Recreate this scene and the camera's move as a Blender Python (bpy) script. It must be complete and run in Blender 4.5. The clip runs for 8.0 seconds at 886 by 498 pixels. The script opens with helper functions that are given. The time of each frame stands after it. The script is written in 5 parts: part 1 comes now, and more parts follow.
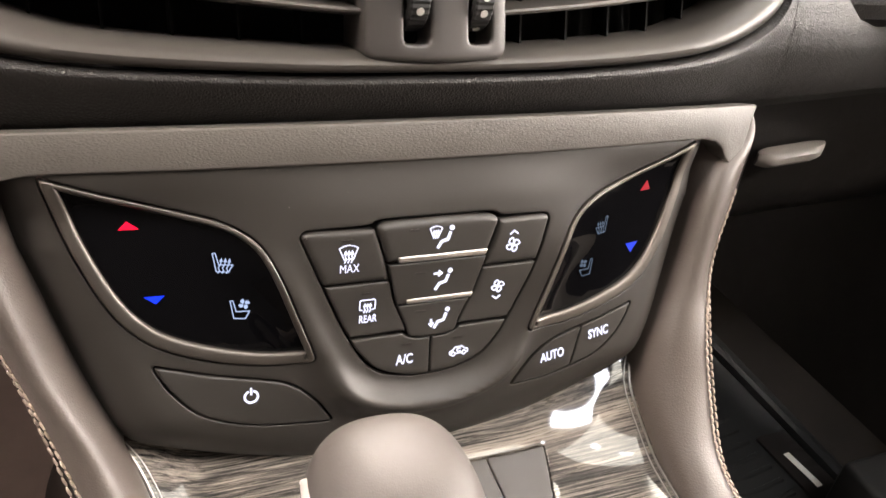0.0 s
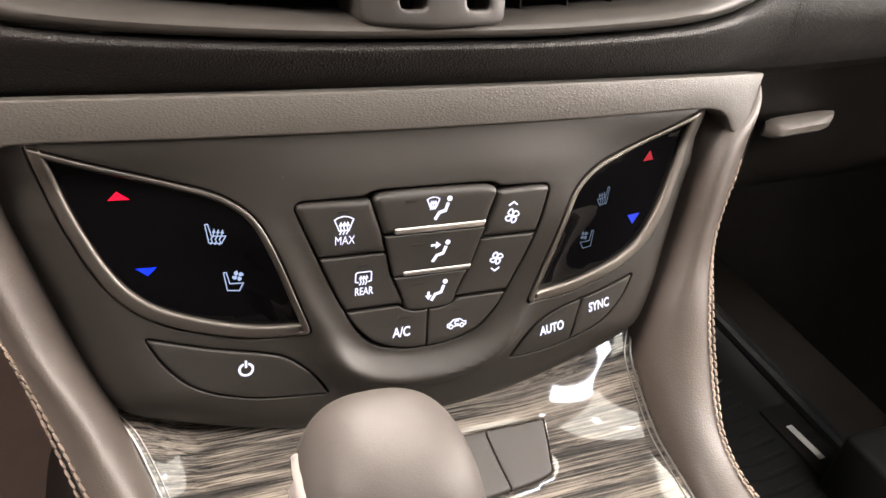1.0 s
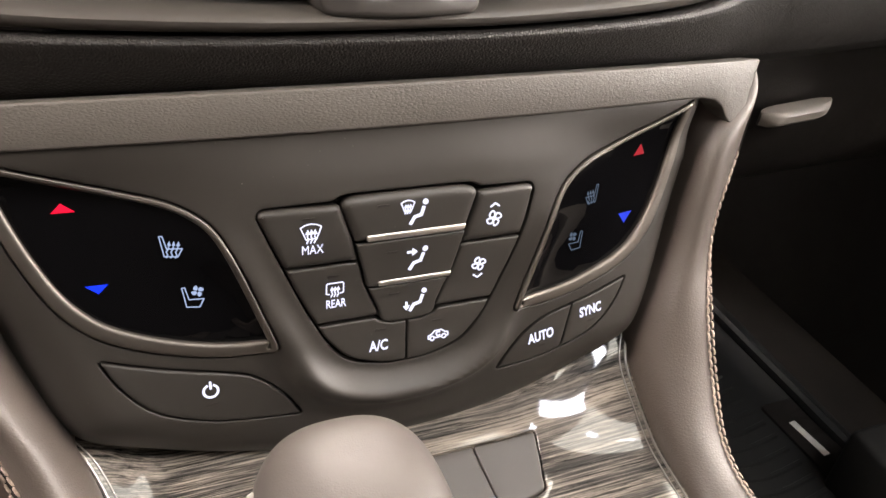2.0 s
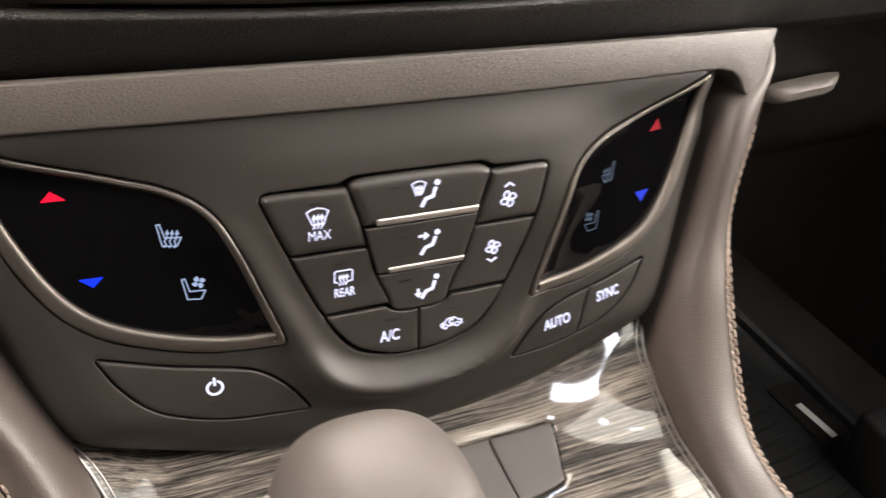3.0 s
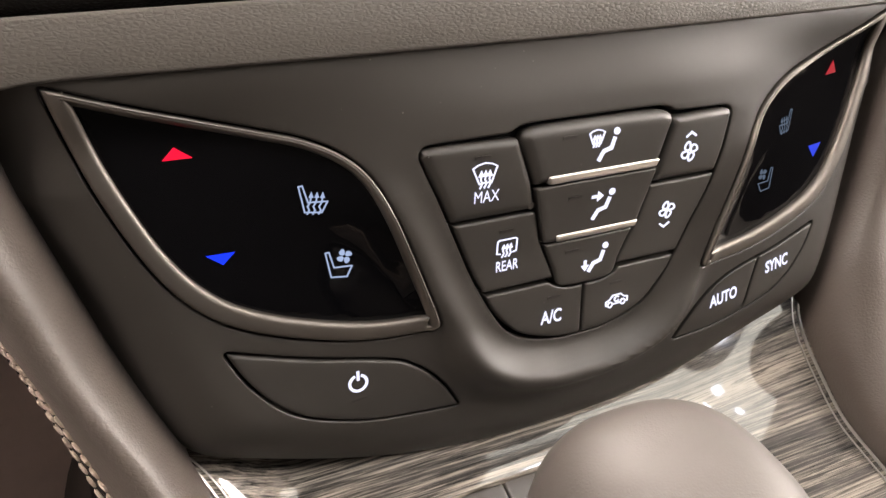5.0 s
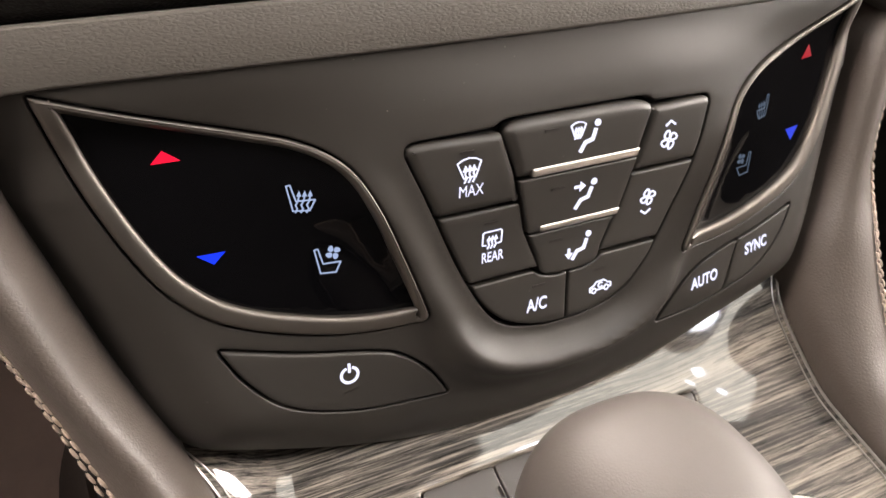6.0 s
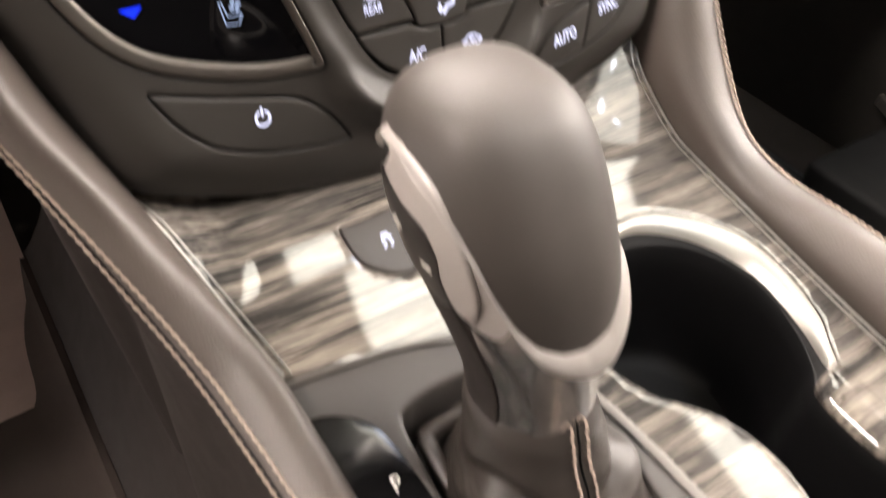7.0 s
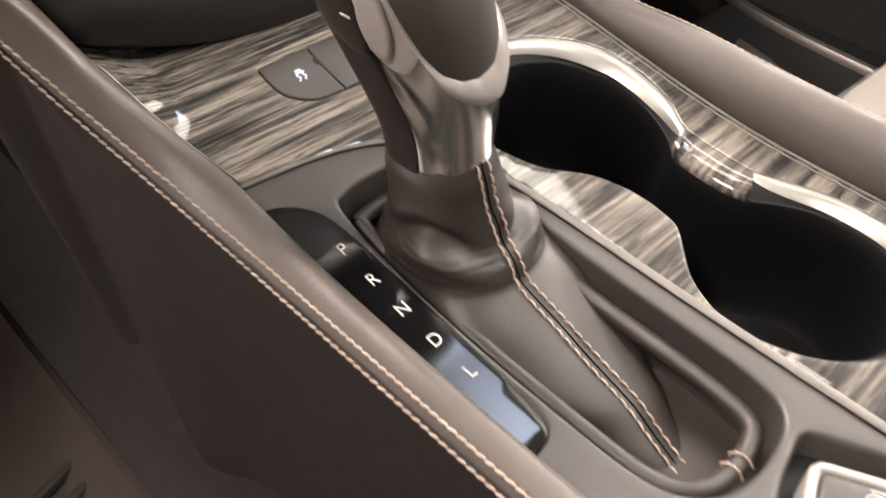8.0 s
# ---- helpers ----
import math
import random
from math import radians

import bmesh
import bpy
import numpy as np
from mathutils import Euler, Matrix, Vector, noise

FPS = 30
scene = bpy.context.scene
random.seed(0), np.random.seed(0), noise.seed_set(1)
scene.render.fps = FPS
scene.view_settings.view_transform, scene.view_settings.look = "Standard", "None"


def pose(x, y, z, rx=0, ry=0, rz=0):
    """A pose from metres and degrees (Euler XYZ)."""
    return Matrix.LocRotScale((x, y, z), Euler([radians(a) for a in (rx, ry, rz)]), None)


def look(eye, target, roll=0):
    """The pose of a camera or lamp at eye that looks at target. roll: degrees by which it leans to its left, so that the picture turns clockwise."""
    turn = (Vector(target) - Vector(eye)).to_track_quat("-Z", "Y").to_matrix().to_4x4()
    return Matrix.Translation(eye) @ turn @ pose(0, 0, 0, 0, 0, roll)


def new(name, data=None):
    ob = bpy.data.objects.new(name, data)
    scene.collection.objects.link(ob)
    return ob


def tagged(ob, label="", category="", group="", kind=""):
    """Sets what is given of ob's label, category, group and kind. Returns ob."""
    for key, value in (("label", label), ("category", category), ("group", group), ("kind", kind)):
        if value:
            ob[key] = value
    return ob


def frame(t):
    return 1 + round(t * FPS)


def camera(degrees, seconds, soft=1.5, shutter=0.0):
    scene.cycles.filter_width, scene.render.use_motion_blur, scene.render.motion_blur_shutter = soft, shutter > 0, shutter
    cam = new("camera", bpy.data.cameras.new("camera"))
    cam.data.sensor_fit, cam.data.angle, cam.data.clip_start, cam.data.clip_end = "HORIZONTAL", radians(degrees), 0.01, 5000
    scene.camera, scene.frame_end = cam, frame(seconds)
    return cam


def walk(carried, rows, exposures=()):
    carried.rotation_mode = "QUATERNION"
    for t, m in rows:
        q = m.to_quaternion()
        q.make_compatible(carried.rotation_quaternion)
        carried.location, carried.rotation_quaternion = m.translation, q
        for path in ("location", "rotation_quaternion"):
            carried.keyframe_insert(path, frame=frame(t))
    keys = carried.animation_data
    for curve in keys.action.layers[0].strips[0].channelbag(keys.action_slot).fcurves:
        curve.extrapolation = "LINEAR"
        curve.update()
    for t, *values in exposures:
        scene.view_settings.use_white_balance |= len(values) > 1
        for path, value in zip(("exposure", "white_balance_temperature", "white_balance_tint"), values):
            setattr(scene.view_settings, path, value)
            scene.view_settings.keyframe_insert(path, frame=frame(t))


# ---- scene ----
cam = camera(56.1, 8.0, shutter=0.5)
PATH = [
    (0, (-0.139, -0.302, 0.688), (0.63, 1.203, -0.382), 9.4),
    (0.5, (-0.135, -0.303, 0.687), (0.621, 1.178, -0.426), 9.8),
    (1, (-0.133, -0.298, 0.685), (0.616, 1.172, -0.444), 9.5),
    (1.5, (-0.122, -0.284, 0.681), (0.632, 1.182, -0.452), 9.0),
    (2.8, (-0.113, -0.275, 0.665), (0.647, 1.184, -0.473), 7.1),
    (3, (-0.117, -0.265, 0.661), (0.655, 1.178, -0.488), 7.4),
    (3.5, (-0.141, -0.219, 0.622), (0.633, 1.223, -0.527), 6.7),
    (4, (-0.151, -0.209, 0.616), (0.628, 1.229, -0.534), 6.4),
    (5.5, (-0.155, -0.209, 0.619), (0.64, 1.217, -0.536), 6.0),
    (6, (-0.156, -0.209, 0.625), (0.651, 1.173, -0.575), 5.8),
    (6.5, (-0.167, -0.232, 0.632), (0.688, 1.059, -0.634), 5.6),
    (7, (-0.18, -0.292, 0.615), (0.675, 0.89, -0.753), 4.0),
    (7.5, (-0.219, -0.333, 0.592), (0.745, 0.752, -0.784), 3.4),
    (8, (-0.249, -0.367, 0.599), (0.776, 0.633, -0.797), 2.5),
]
walk(cam, [(t, look(eye, target, roll)) for t, eye, target, roll in PATH], [(0.0, 1.16), (1.0, 1.03), (1.6, 0.98), (3.0, 0.78), (6.3, 0.79), (7.0, 0.9), (7.4, 0.74), (8.0, 0.54)])

# ---- light ----
world = bpy.data.worlds.new("world")
scene.world = world
world.use_nodes = True
world.node_tree.nodes["Background"].inputs[0].default_value = (0.05, 0.05, 0.05, 1)
world.node_tree.nodes["Background"].inputs[1].default_value = 0.3
LAMP_POWER = 60.0
# Ceiling lamps: centre x, y, half sizes, the kind of diffuser and the turn in degrees.
LAMPS = [(0.6, 1.8, 0.75, 0.4, "large", 0), (0.2, -1.4, 0.16, 0.32, "panel", 0), (3.3, -1.6, 0.4, 0.45, "large", 0), (0.75, -1.2, 0.1, 0.34, "cool", 26.5), (-1.9, -0.1, 0.3, 0.36, "large", 0),
         (1.95, 0.25, 0.17, 0.32, "panel", 0), (0.85, 0.16, 0.26, 0.13, "panel", 0), (0.98, 0.47, 0.2, 0.12, "panel", 0), (1.53, -1.1, 0.5, 0.5, "small", 0), (2.12, 0.67, 0.12, 0.06, "panel", 0),
         (1.31, 0.55, 0.14, 0.09, "blue", 0), (1.26, -1.08, 0.05, 0.05, "spot", 0), (1.62, -1.05, 0.05, 0.03, "spot", 0)]


# ---- materials ----
def nodes_of(name):
    m = bpy.data.materials.new(name)
    m.use_nodes = True
    return m, m.node_tree, m.node_tree.nodes["Principled BSDF"]


def mixed(tree, factor, a, b):
    n = tree.nodes.new("ShaderNodeMix")
    n.data_type = "RGBA"
    tree.links.new(factor, n.inputs[0])
    n.inputs[6].default_value = (*a, 1) if len(a) == 3 else a
    n.inputs[7].default_value = (*b, 1) if len(b) == 3 else b
    return n.outputs[2]


def ramped(tree, value, low, high):
    n = tree.nodes.new("ShaderNodeMapRange")
    tree.links.new(value, n.inputs[0])
    n.inputs[1].default_value, n.inputs[2].default_value = low, high
    return n.outputs[0]


def coords(tree, scale=(1, 1, 1), turn=(0, 0, 0)):
    c = tree.nodes.new("ShaderNodeTexCoord")
    m = tree.nodes.new("ShaderNodeMapping")
    m.inputs["Scale"].default_value = scale
    m.inputs["Rotation"].default_value = turn
    tree.links.new(c.outputs["Object"], m.inputs[0])
    return m.outputs[0]


def noised(tree, where, scale, detail=4, rough=0.6, warp=0.0):
    n = tree.nodes.new("ShaderNodeTexNoise")
    tree.links.new(where, n.inputs["Vector"])
    n.inputs["Scale"].default_value, n.inputs["Detail"].default_value = scale, detail
    n.inputs["Roughness"].default_value, n.inputs["Distortion"].default_value = rough, warp
    return n.outputs["Fac"]


def bumped(tree, bsdf, height, strength, distance, under=None):
    n = tree.nodes.new("ShaderNodeBump")
    n.inputs["Strength"].default_value, n.inputs["Distance"].default_value = strength, distance
    tree.links.new(height, n.inputs["Height"])
    if under:
        tree.links.new(under, n.inputs["Normal"])
    tree.links.new(n.outputs[0], bsdf.inputs["Normal"])
    return n.outputs[0]


def plastic(name, colour, rough, grain=0.0, size=900.0, spec=0.5, coat=0.0, dust=0.0):
    """Moulded plastic: colour drifts a little, gloss is uneven, a fine spark texture or leather grain as relief."""
    m, tree, b = nodes_of(name)
    where = coords(tree)
    drift = noised(tree, where, 14, 5)
    dark, light = tuple(c * 0.88 for c in colour), tuple(c * 1.12 for c in colour)
    base = mixed(tree, ramped(tree, drift, 0.3, 0.7), dark, light)
    if dust:
        spots = ramped(tree, noised(tree, where, 700, 2, 0.5), 0.78, 0.83)
        n = tree.nodes.new("ShaderNodeMix")
        n.data_type = "RGBA"
        s = tree.nodes.new("ShaderNodeMath")
        s.operation = "MULTIPLY"
        s.inputs[1].default_value = dust
        tree.links.new(spots, s.inputs[0])
        tree.links.new(s.outputs[0], n.inputs[0])
        tree.links.new(base, n.inputs[6])
        n.inputs[7].default_value = (0.35, 0.33, 0.3, 1)
        base = n.outputs[2]
    tree.links.new(base, b.inputs["Base Color"])
    r = tree.nodes.new("ShaderNodeMapRange")
    tree.links.new(noised(tree, where, 45, 4), r.inputs[0])
    r.inputs[3].default_value, r.inputs[4].default_value = rough * 0.88, min(1, rough * 1.12)
    tree.links.new(r.outputs[0], b.inputs["Roughness"])
    b.inputs["Specular IOR Level"].default_value = spec
    b.inputs["Coat Weight"].default_value = coat
    b.inputs["Coat Roughness"].default_value = 0.04
    if grain:
        bumped(tree, b, noised(tree, where, size, 3, 0.55), grain, 0.0004)
    return m


def grained(name, colour, rough, cell=420.0, strength=0.6, spec=0.5, stretch=(1, 1, 1), distance=0.0006):
    """Leather or leather-grained vinyl: wrinkled cells over a soft unevenness."""
    m, tree, b = nodes_of(name)
    where = coords(tree, stretch)
    wob = noised(tree, where, cell * 0.6, 3, 0.6)
    add = tree.nodes.new("ShaderNodeVectorMath")
    add.operation = "MULTIPLY_ADD"
    comb = tree.nodes.new("ShaderNodeCombineXYZ")
    for k in range(3):
        tree.links.new(wob, comb.inputs[k])
    tree.links.new(comb.outputs[0], add.inputs[0])
    add.inputs[1].default_value = (0.9 / cell,) * 3
    tree.links.new(where, add.inputs[2])
    v = tree.nodes.new("ShaderNodeTexVoronoi")
    v.feature = "DISTANCE_TO_EDGE"
    v.inputs["Scale"].default_value = cell
    tree.links.new(add.outputs[0], v.inputs["Vector"])
    creases = ramped(tree, v.outputs["Distance"], 0.0, 0.4)
    drift = noised(tree, where, 11, 5)
    base = mixed(tree, ramped(tree, drift, 0.3, 0.7), tuple(c * 0.85 for c in colour), tuple(c * 1.15 for c in colour))
    tree.links.new(base, b.inputs["Base Color"])
    r = tree.nodes.new("ShaderNodeMapRange")
    tree.links.new(noised(tree, where, 60, 4), r.inputs[0])
    r.inputs[3].default_value, r.inputs[4].default_value = rough * 0.85, min(1, rough * 1.15)
    tree.links.new(r.outputs[0], b.inputs["Roughness"])
    b.inputs["Specular IOR Level"].default_value = spec
    under = bumped(tree, b, noised(tree, where, cell * 0.18, 4, 0.6), strength * 0.5, 0.0016)
    bumped(tree, b, creases, strength, distance, under)
    return m


def metal(name, colour, rough, brushed=0.0):
    m, tree, b = nodes_of(name)
    b.inputs["Metallic"].default_value = 1.0
    where = coords(tree)
    base = mixed(tree, noised(tree, where, 40, 4), tuple(c * 0.9 for c in colour), colour)
    tree.links.new(base, b.inputs["Base Color"])
    r = tree.nodes.new("ShaderNodeMapRange")
    tree.links.new(noised(tree, where, 90, 5), r.inputs[0])
    r.inputs[3].default_value, r.inputs[4].default_value = rough * 0.8, rough * 1.25
    tree.links.new(r.outputs[0], b.inputs["Roughness"])
    if brushed:
        bumped(tree, b, noised(tree, coords(tree, (1, 1, 40)), 300, 3), brushed, 0.0002)
    return m


def glowing(name, colour, strength):
    m, tree, b = nodes_of(name)
    b.inputs["Base Color"].default_value = (0.01, 0.01, 0.01, 1)
    b.inputs["Roughness"].default_value = 0.9
    b.inputs["Specular IOR Level"].default_value = 0.05
    b.inputs["Emission Color"].default_value = (*colour, 1)
    b.inputs["Emission Strength"].default_value = strength
    return m


def wood_inlay():
    """Grey streaked wood print under a thick clear lacquer; the grain runs across the car."""
    m, tree, b = nodes_of("grey_wood")
    broad = noised(tree, coords(tree, (2.6, 46, 10), (0, 0, 0.05)), 2.2, 6, 0.62, 0.7)
    fine = noised(tree, coords(tree, (6, 300, 55), (0, 0, 0.05)), 3.0, 8, 0.75, 0.4)
    pores = noised(tree, coords(tree, (11, 620, 110), (0, 0, 0.05)), 4.0, 4, 0.6)
    vein = noised(tree, coords(tree, (2.6, 130, 24), (0, 0, 0.05)), 2.6, 5, 0.55, 0.7)
    mixf = tree.nodes.new("ShaderNodeMath")
    mixf.operation = "MULTIPLY_ADD"
    tree.links.new(fine, mixf.inputs[0])
    mixf.inputs[1].default_value = 0.8
    tree.links.new(broad, mixf.inputs[2])
    ramp = tree.nodes.new("ShaderNodeValToRGB")
    tree.links.new(ramped(tree, mixf.outputs[0], 0.74, 1.03), ramp.inputs[0])
    e = ramp.color_ramp.elements
    e[0].position, e[0].color = 0.06, (0.016, 0.0145, 0.0135, 1)
    e[1].position, e[1].color = 0.97, (0.27, 0.238, 0.2, 1)
    for p, c in ((0.34, (0.04, 0.036, 0.033, 1)), (0.52, (0.095, 0.085, 0.075, 1)), (0.72, (0.165, 0.146, 0.126, 1))):
        k = e.new(p)
        k.color = c
    # Sharp dark veins where the vein pattern passes through its middle value.
    off = tree.nodes.new("ShaderNodeMath")
    off.operation = "SUBTRACT"
    tree.links.new(vein, off.inputs[0])
    off.inputs[1].default_value = 0.5
    size = tree.nodes.new("ShaderNodeMath")
    size.operation = "ABSOLUTE"
    tree.links.new(off.outputs[0], size.inputs[0])
    veined = tree.nodes.new("ShaderNodeMix")
    veined.data_type, veined.blend_type = "RGBA", "MULTIPLY"
    veined.inputs[0].default_value = 0.95
    tree.links.new(ramp.outputs[0], veined.inputs[6])
    tree.links.new(mixed(tree, ramped(tree, size.outputs[0], 0.004, 0.034), (0.1, 0.095, 0.09), (1, 1, 1)), veined.inputs[7])
    dark = tree.nodes.new("ShaderNodeMix")
    dark.data_type, dark.blend_type = "RGBA", "MULTIPLY"
    dark.inputs[0].default_value = 0.9
    tree.links.new(veined.outputs[2], dark.inputs[6])
    tree.links.new(mixed(tree, ramped(tree, pores, 0.36, 0.5), (0.3, 0.29, 0.28), (1, 1, 1)), dark.inputs[7])
    tree.links.new(dark.outputs[2], b.inputs["Base Color"])
    b.inputs["Roughness"].default_value = 0.5
    b.inputs["Specular IOR Level"].default_value = 0.12
    b.inputs["Coat Weight"].default_value = 1.0
    b.inputs["Coat Roughness"].default_value = 0.05
    b.inputs["Coat IOR"].default_value = 1.55
    bumped(tree, b, pores, 0.12, 0.0003)
    return m


FASCIA = plastic("soft_black_plastic", (0.029, 0.026, 0.0228), 0.5, 0.1, 2600, spec=0.42, dust=0.6)
BUTTON = plastic("button_plastic", (0.029, 0.0265, 0.0235), 0.46, 0.04, 2600, dust=0.35)
BEZEL = metal("satin_bezel", (0.17, 0.155, 0.14), 0.5)
SLAT = plastic("slat_plastic", (0.075, 0.067, 0.06), 0.38, 0.03, 2600, spec=0.7)
GLASS = plastic("gloss_black", (0.002, 0.002, 0.0025), 0.05, spec=0.16)
LENS = plastic("display_lens", (0.002, 0.002, 0.0025), 0.13, spec=0.4)
VOID = plastic("gap_black", (0.004, 0.004, 0.004), 0.8, spec=0.1)
GREY = plastic("console_grey", (0.048, 0.0435, 0.0405), 0.44, 0.06, 2200, dust=0.3)
FRAME = plastic("vent_plastic", (0.055, 0.0495, 0.044), 0.44, 0.05, 2600)
VINYL = grained("grained_vinyl", (0.082, 0.074, 0.066), 0.45, 760, 0.24, stretch=(0.62, 1, 1.4))
PAD = grained("dash_vinyl", (0.012, 0.0107, 0.0098), 0.46, 620, 0.42, spec=0.34)
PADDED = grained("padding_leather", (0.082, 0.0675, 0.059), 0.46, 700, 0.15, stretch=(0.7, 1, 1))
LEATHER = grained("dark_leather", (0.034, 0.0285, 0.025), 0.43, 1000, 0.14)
# Dark leather, its colour lowered further to stand in for shade on the flanks.
SIDE = grained("shaded_side_leather", (0.021, 0.0168, 0.0152), 0.58, 800, 0.16, spec=0.3)
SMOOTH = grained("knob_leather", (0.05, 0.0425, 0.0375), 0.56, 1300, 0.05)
SATIN = metal("satin_metal", (0.8, 0.76, 0.72), 0.32)
SILVER = plastic("silver_paint", (0.33, 0.305, 0.285), 0.3, spec=0.9)
COLLAR = metal("silver_chrome", (0.72, 0.715, 0.71), 0.22)
BRIGHT = metal("bright_trim", (0.42, 0.41, 0.375), 0.4)
BAND = metal("satin_band", (0.15, 0.14, 0.132), 0.5)
EDGING = metal("edge_trim", (0.36, 0.345, 0.325), 0.4)
WOOD = wood_inlay()
CUP = plastic("cup_liner", (0.004, 0.004, 0.0045), 0.55, spec=0.25)
RUBBER = plastic("rubber", (0.007, 0.007, 0.007), 0.62, 0.1, 600)
CARPET = plastic("carpet", (0.028, 0.024, 0.021), 0.95, 1.0, 1500, spec=0.1)
MAT = plastic("mat_carpet", (0.06, 0.048, 0.043), 0.9, 1.0, 1500, spec=0.15)
THREAD = grained("tan_thread", (0.5, 0.4, 0.33), 0.7, 3000, 0.5)
WALL = plastic("plain_wall", (0.2, 0.185, 0.17), 0.8)
TRIMWALL = plastic("plain_cabin", (0.03, 0.027, 0.025), 0.8)
WHITE_ICON = glowing("lit_white", (0.74, 0.74, 1.0), 1.0)
DIM_ICON = glowing("lit_pale_blue", (0.42, 0.52, 0.78), 0.55)
RED_ICON = glowing("lit_red", (1.0, 0.0, 0.03), 0.85)
BLUE_ICON = glowing("lit_blue", (0.0, 0.025, 1.0), 0.9)
FAINT_ICON = glowing("faint_pale_blue", (0.3, 0.42, 0.62), 0.14)
FAINT_RED = glowing("faint_red", (1.0, 0.02, 0.05), 0.24)
FAINT_BLUE = glowing("faint_blue", (0.02, 0.06, 1.0), 0.45)
PRINT = plastic("white_print", (0.62, 0.6, 0.56), 0.5)
UNLIT = plastic("unlit_lens", (0.016, 0.014, 0.013), 0.35)
# Glow of the two unseen sheets added left and right as fill light.
SIDE_GLOW = glowing("window_daylight", (1.0, 0.88, 0.82), 4.5)
BRIGHT_SIDE_GLOW = glowing("bright_side_light_glow", (1.0, 0.91, 0.84), 20.0)
COOL_LAMP = glowing("cool_lamp_panel", (0.9, 0.92, 1.0), 26.0)
BLUE_LAMP = glowing("blue_lamp_panel", (0.72, 0.8, 1.0), 20.0)
SOFT_LAMP = glowing("soft_lamp_panel", (0.98, 0.93, 0.82), 4.5)
PANEL_LAMP = glowing("bright_lamp_panel", (1.0, 0.93, 0.8), 9.0)
LAMP = glowing("lamp_panel", (1.0, 0.875, 0.79), LAMP_POWER)


# ---- building helpers ----
from mathutils.geometry import delaunay_2d_cdt


def root(name, at, label, category, group="", kind=""):
    ob = new(name)
    ob.location = at
    ob.empty_display_size = 0.02
    return tagged(ob, label, category, group, kind)


def base_of(ob):
    p = Vector((0, 0, 0))
    while ob:
        p += Vector(ob.location)
        ob = ob.parent
    return p


def mesh_of(name, verts, faces, material, smooth=40):
    me = bpy.data.meshes.new(name)
    me.from_pydata([tuple(v) for v in verts], [], [tuple(f) for f in faces])
    me.materials.append(material)
    if smooth:
        me.polygons.foreach_set("use_smooth", [True] * len(me.polygons))
        me.set_sharp_from_angle(angle=radians(smooth))
    me.update()
    return me


def part(name, geometry, material, parent, label="", smooth=40):
    """One mesh under a thing or part; geometry: world verts in metres and faces."""
    verts, faces = geometry
    o = base_of(parent)
    ob = new(name, mesh_of(name, [Vector(v) - o for v in verts], faces, material, smooth))
    ob.parent = parent
    return tagged(ob, label) if label else ob


def solid(name, geometry, material, label, category, kind="", group="", smooth=40):
    verts, faces = geometry
    o = Vector(np.mean(np.array([tuple(v) for v in verts]), 0))
    o.z = min(v[2] for v in verts)
    ob = new(name, mesh_of(name, [Vector(v) - o for v in verts], faces, material, smooth))
    ob.location = o
    return tagged(ob, label, category, group, kind)


def spline(points, closed=False, n=8):
    """Catmull-Rom through points of any dimension."""
    p = np.array(points, float)
    k = len(p)
    out = []
    for i in range(k if closed else k - 1):
        a, b, c, d = (p[(i + j) % k] if closed else p[min(max(i + j, 0), k - 1)] for j in (-1, 0, 1, 2))
        for s in range(n):
            t = s / n
            out.append(0.5 * (2 * b + (c - a) * t + (2 * a - 5 * b + 4 * c - d) * t * t + (3 * b - a - 3 * c + d) * t**3))
    if not closed:
        out.append(p[-1])
    return np.array(out)


def even(line, gap, closed=True):
    p = np.array(line, float)
    if closed:
        p = np.vstack([p, p[:1]])
    d = np.r_[0, np.cumsum(np.linalg.norm(np.diff(p, axis=0), axis=1))]
    n = max(3, int(round(d[-1] / gap)))
    at = np.linspace(0, d[-1], n + 1)
    q = np.stack([np.interp(at, d, p[:, k]) for k in range(p.shape[1])], 1)
    return q[:-1] if closed else q


def outline(points, gap=1.5):
    """A closed outline: (u, v) are passed smoothly; (u, v, r) are corners with a fillet of radius r."""
    k = len(points)
    corners = [i for i, p in enumerate(points) if len(p) == 3]
    if not corners:
        return even(spline([p[:2] for p in points], True, 10), gap)
    sides = []
    for a, b in zip(corners, corners[1:] + [corners[0] + k]):
        side = [points[i % k][:2] for i in range(a, b + 1)]
        sides.append(spline(side, n=10) if len(side) > 2 else np.array(side, float))
    line = []
    for n, side in enumerate(sides):
        r0, r1 = points[corners[n]][2], points[corners[(n + 1) % len(corners)]][2]
        d = np.r_[0, np.cumsum(np.linalg.norm(np.diff(side, axis=0), axis=1))]
        r0, r1 = min(r0, d[-1] * 0.45), min(r1, d[-1] * 0.45)
        at = np.linspace(r0, d[-1] - r1, max(2, int((d[-1] - r0 - r1) / gap) + 1))
        mid = np.stack([np.interp(at, d, side[:, c]) for c in (0, 1)], 1)
        line.append((mid, side[-1], r1))
    out = []
    for n, (mid, corner, r) in enumerate(line):
        out += list(mid)
        if r > 0.05:
            a, c = mid[-1], line[(n + 1) % len(line)][0][0]
            steps = max(2, int(r * 1.6 / gap) + 2)
            for t in np.linspace(0, 1, steps + 1)[1:-1]:
                out.append((1 - t) ** 2 * a + 2 * t * (1 - t) * corner + t * t * c)
        else:
            out.append(corner)
    out = np.array(out)
    keep = np.linalg.norm(out - np.roll(out, 1, 0), axis=1) > 0.02
    return out[keep]


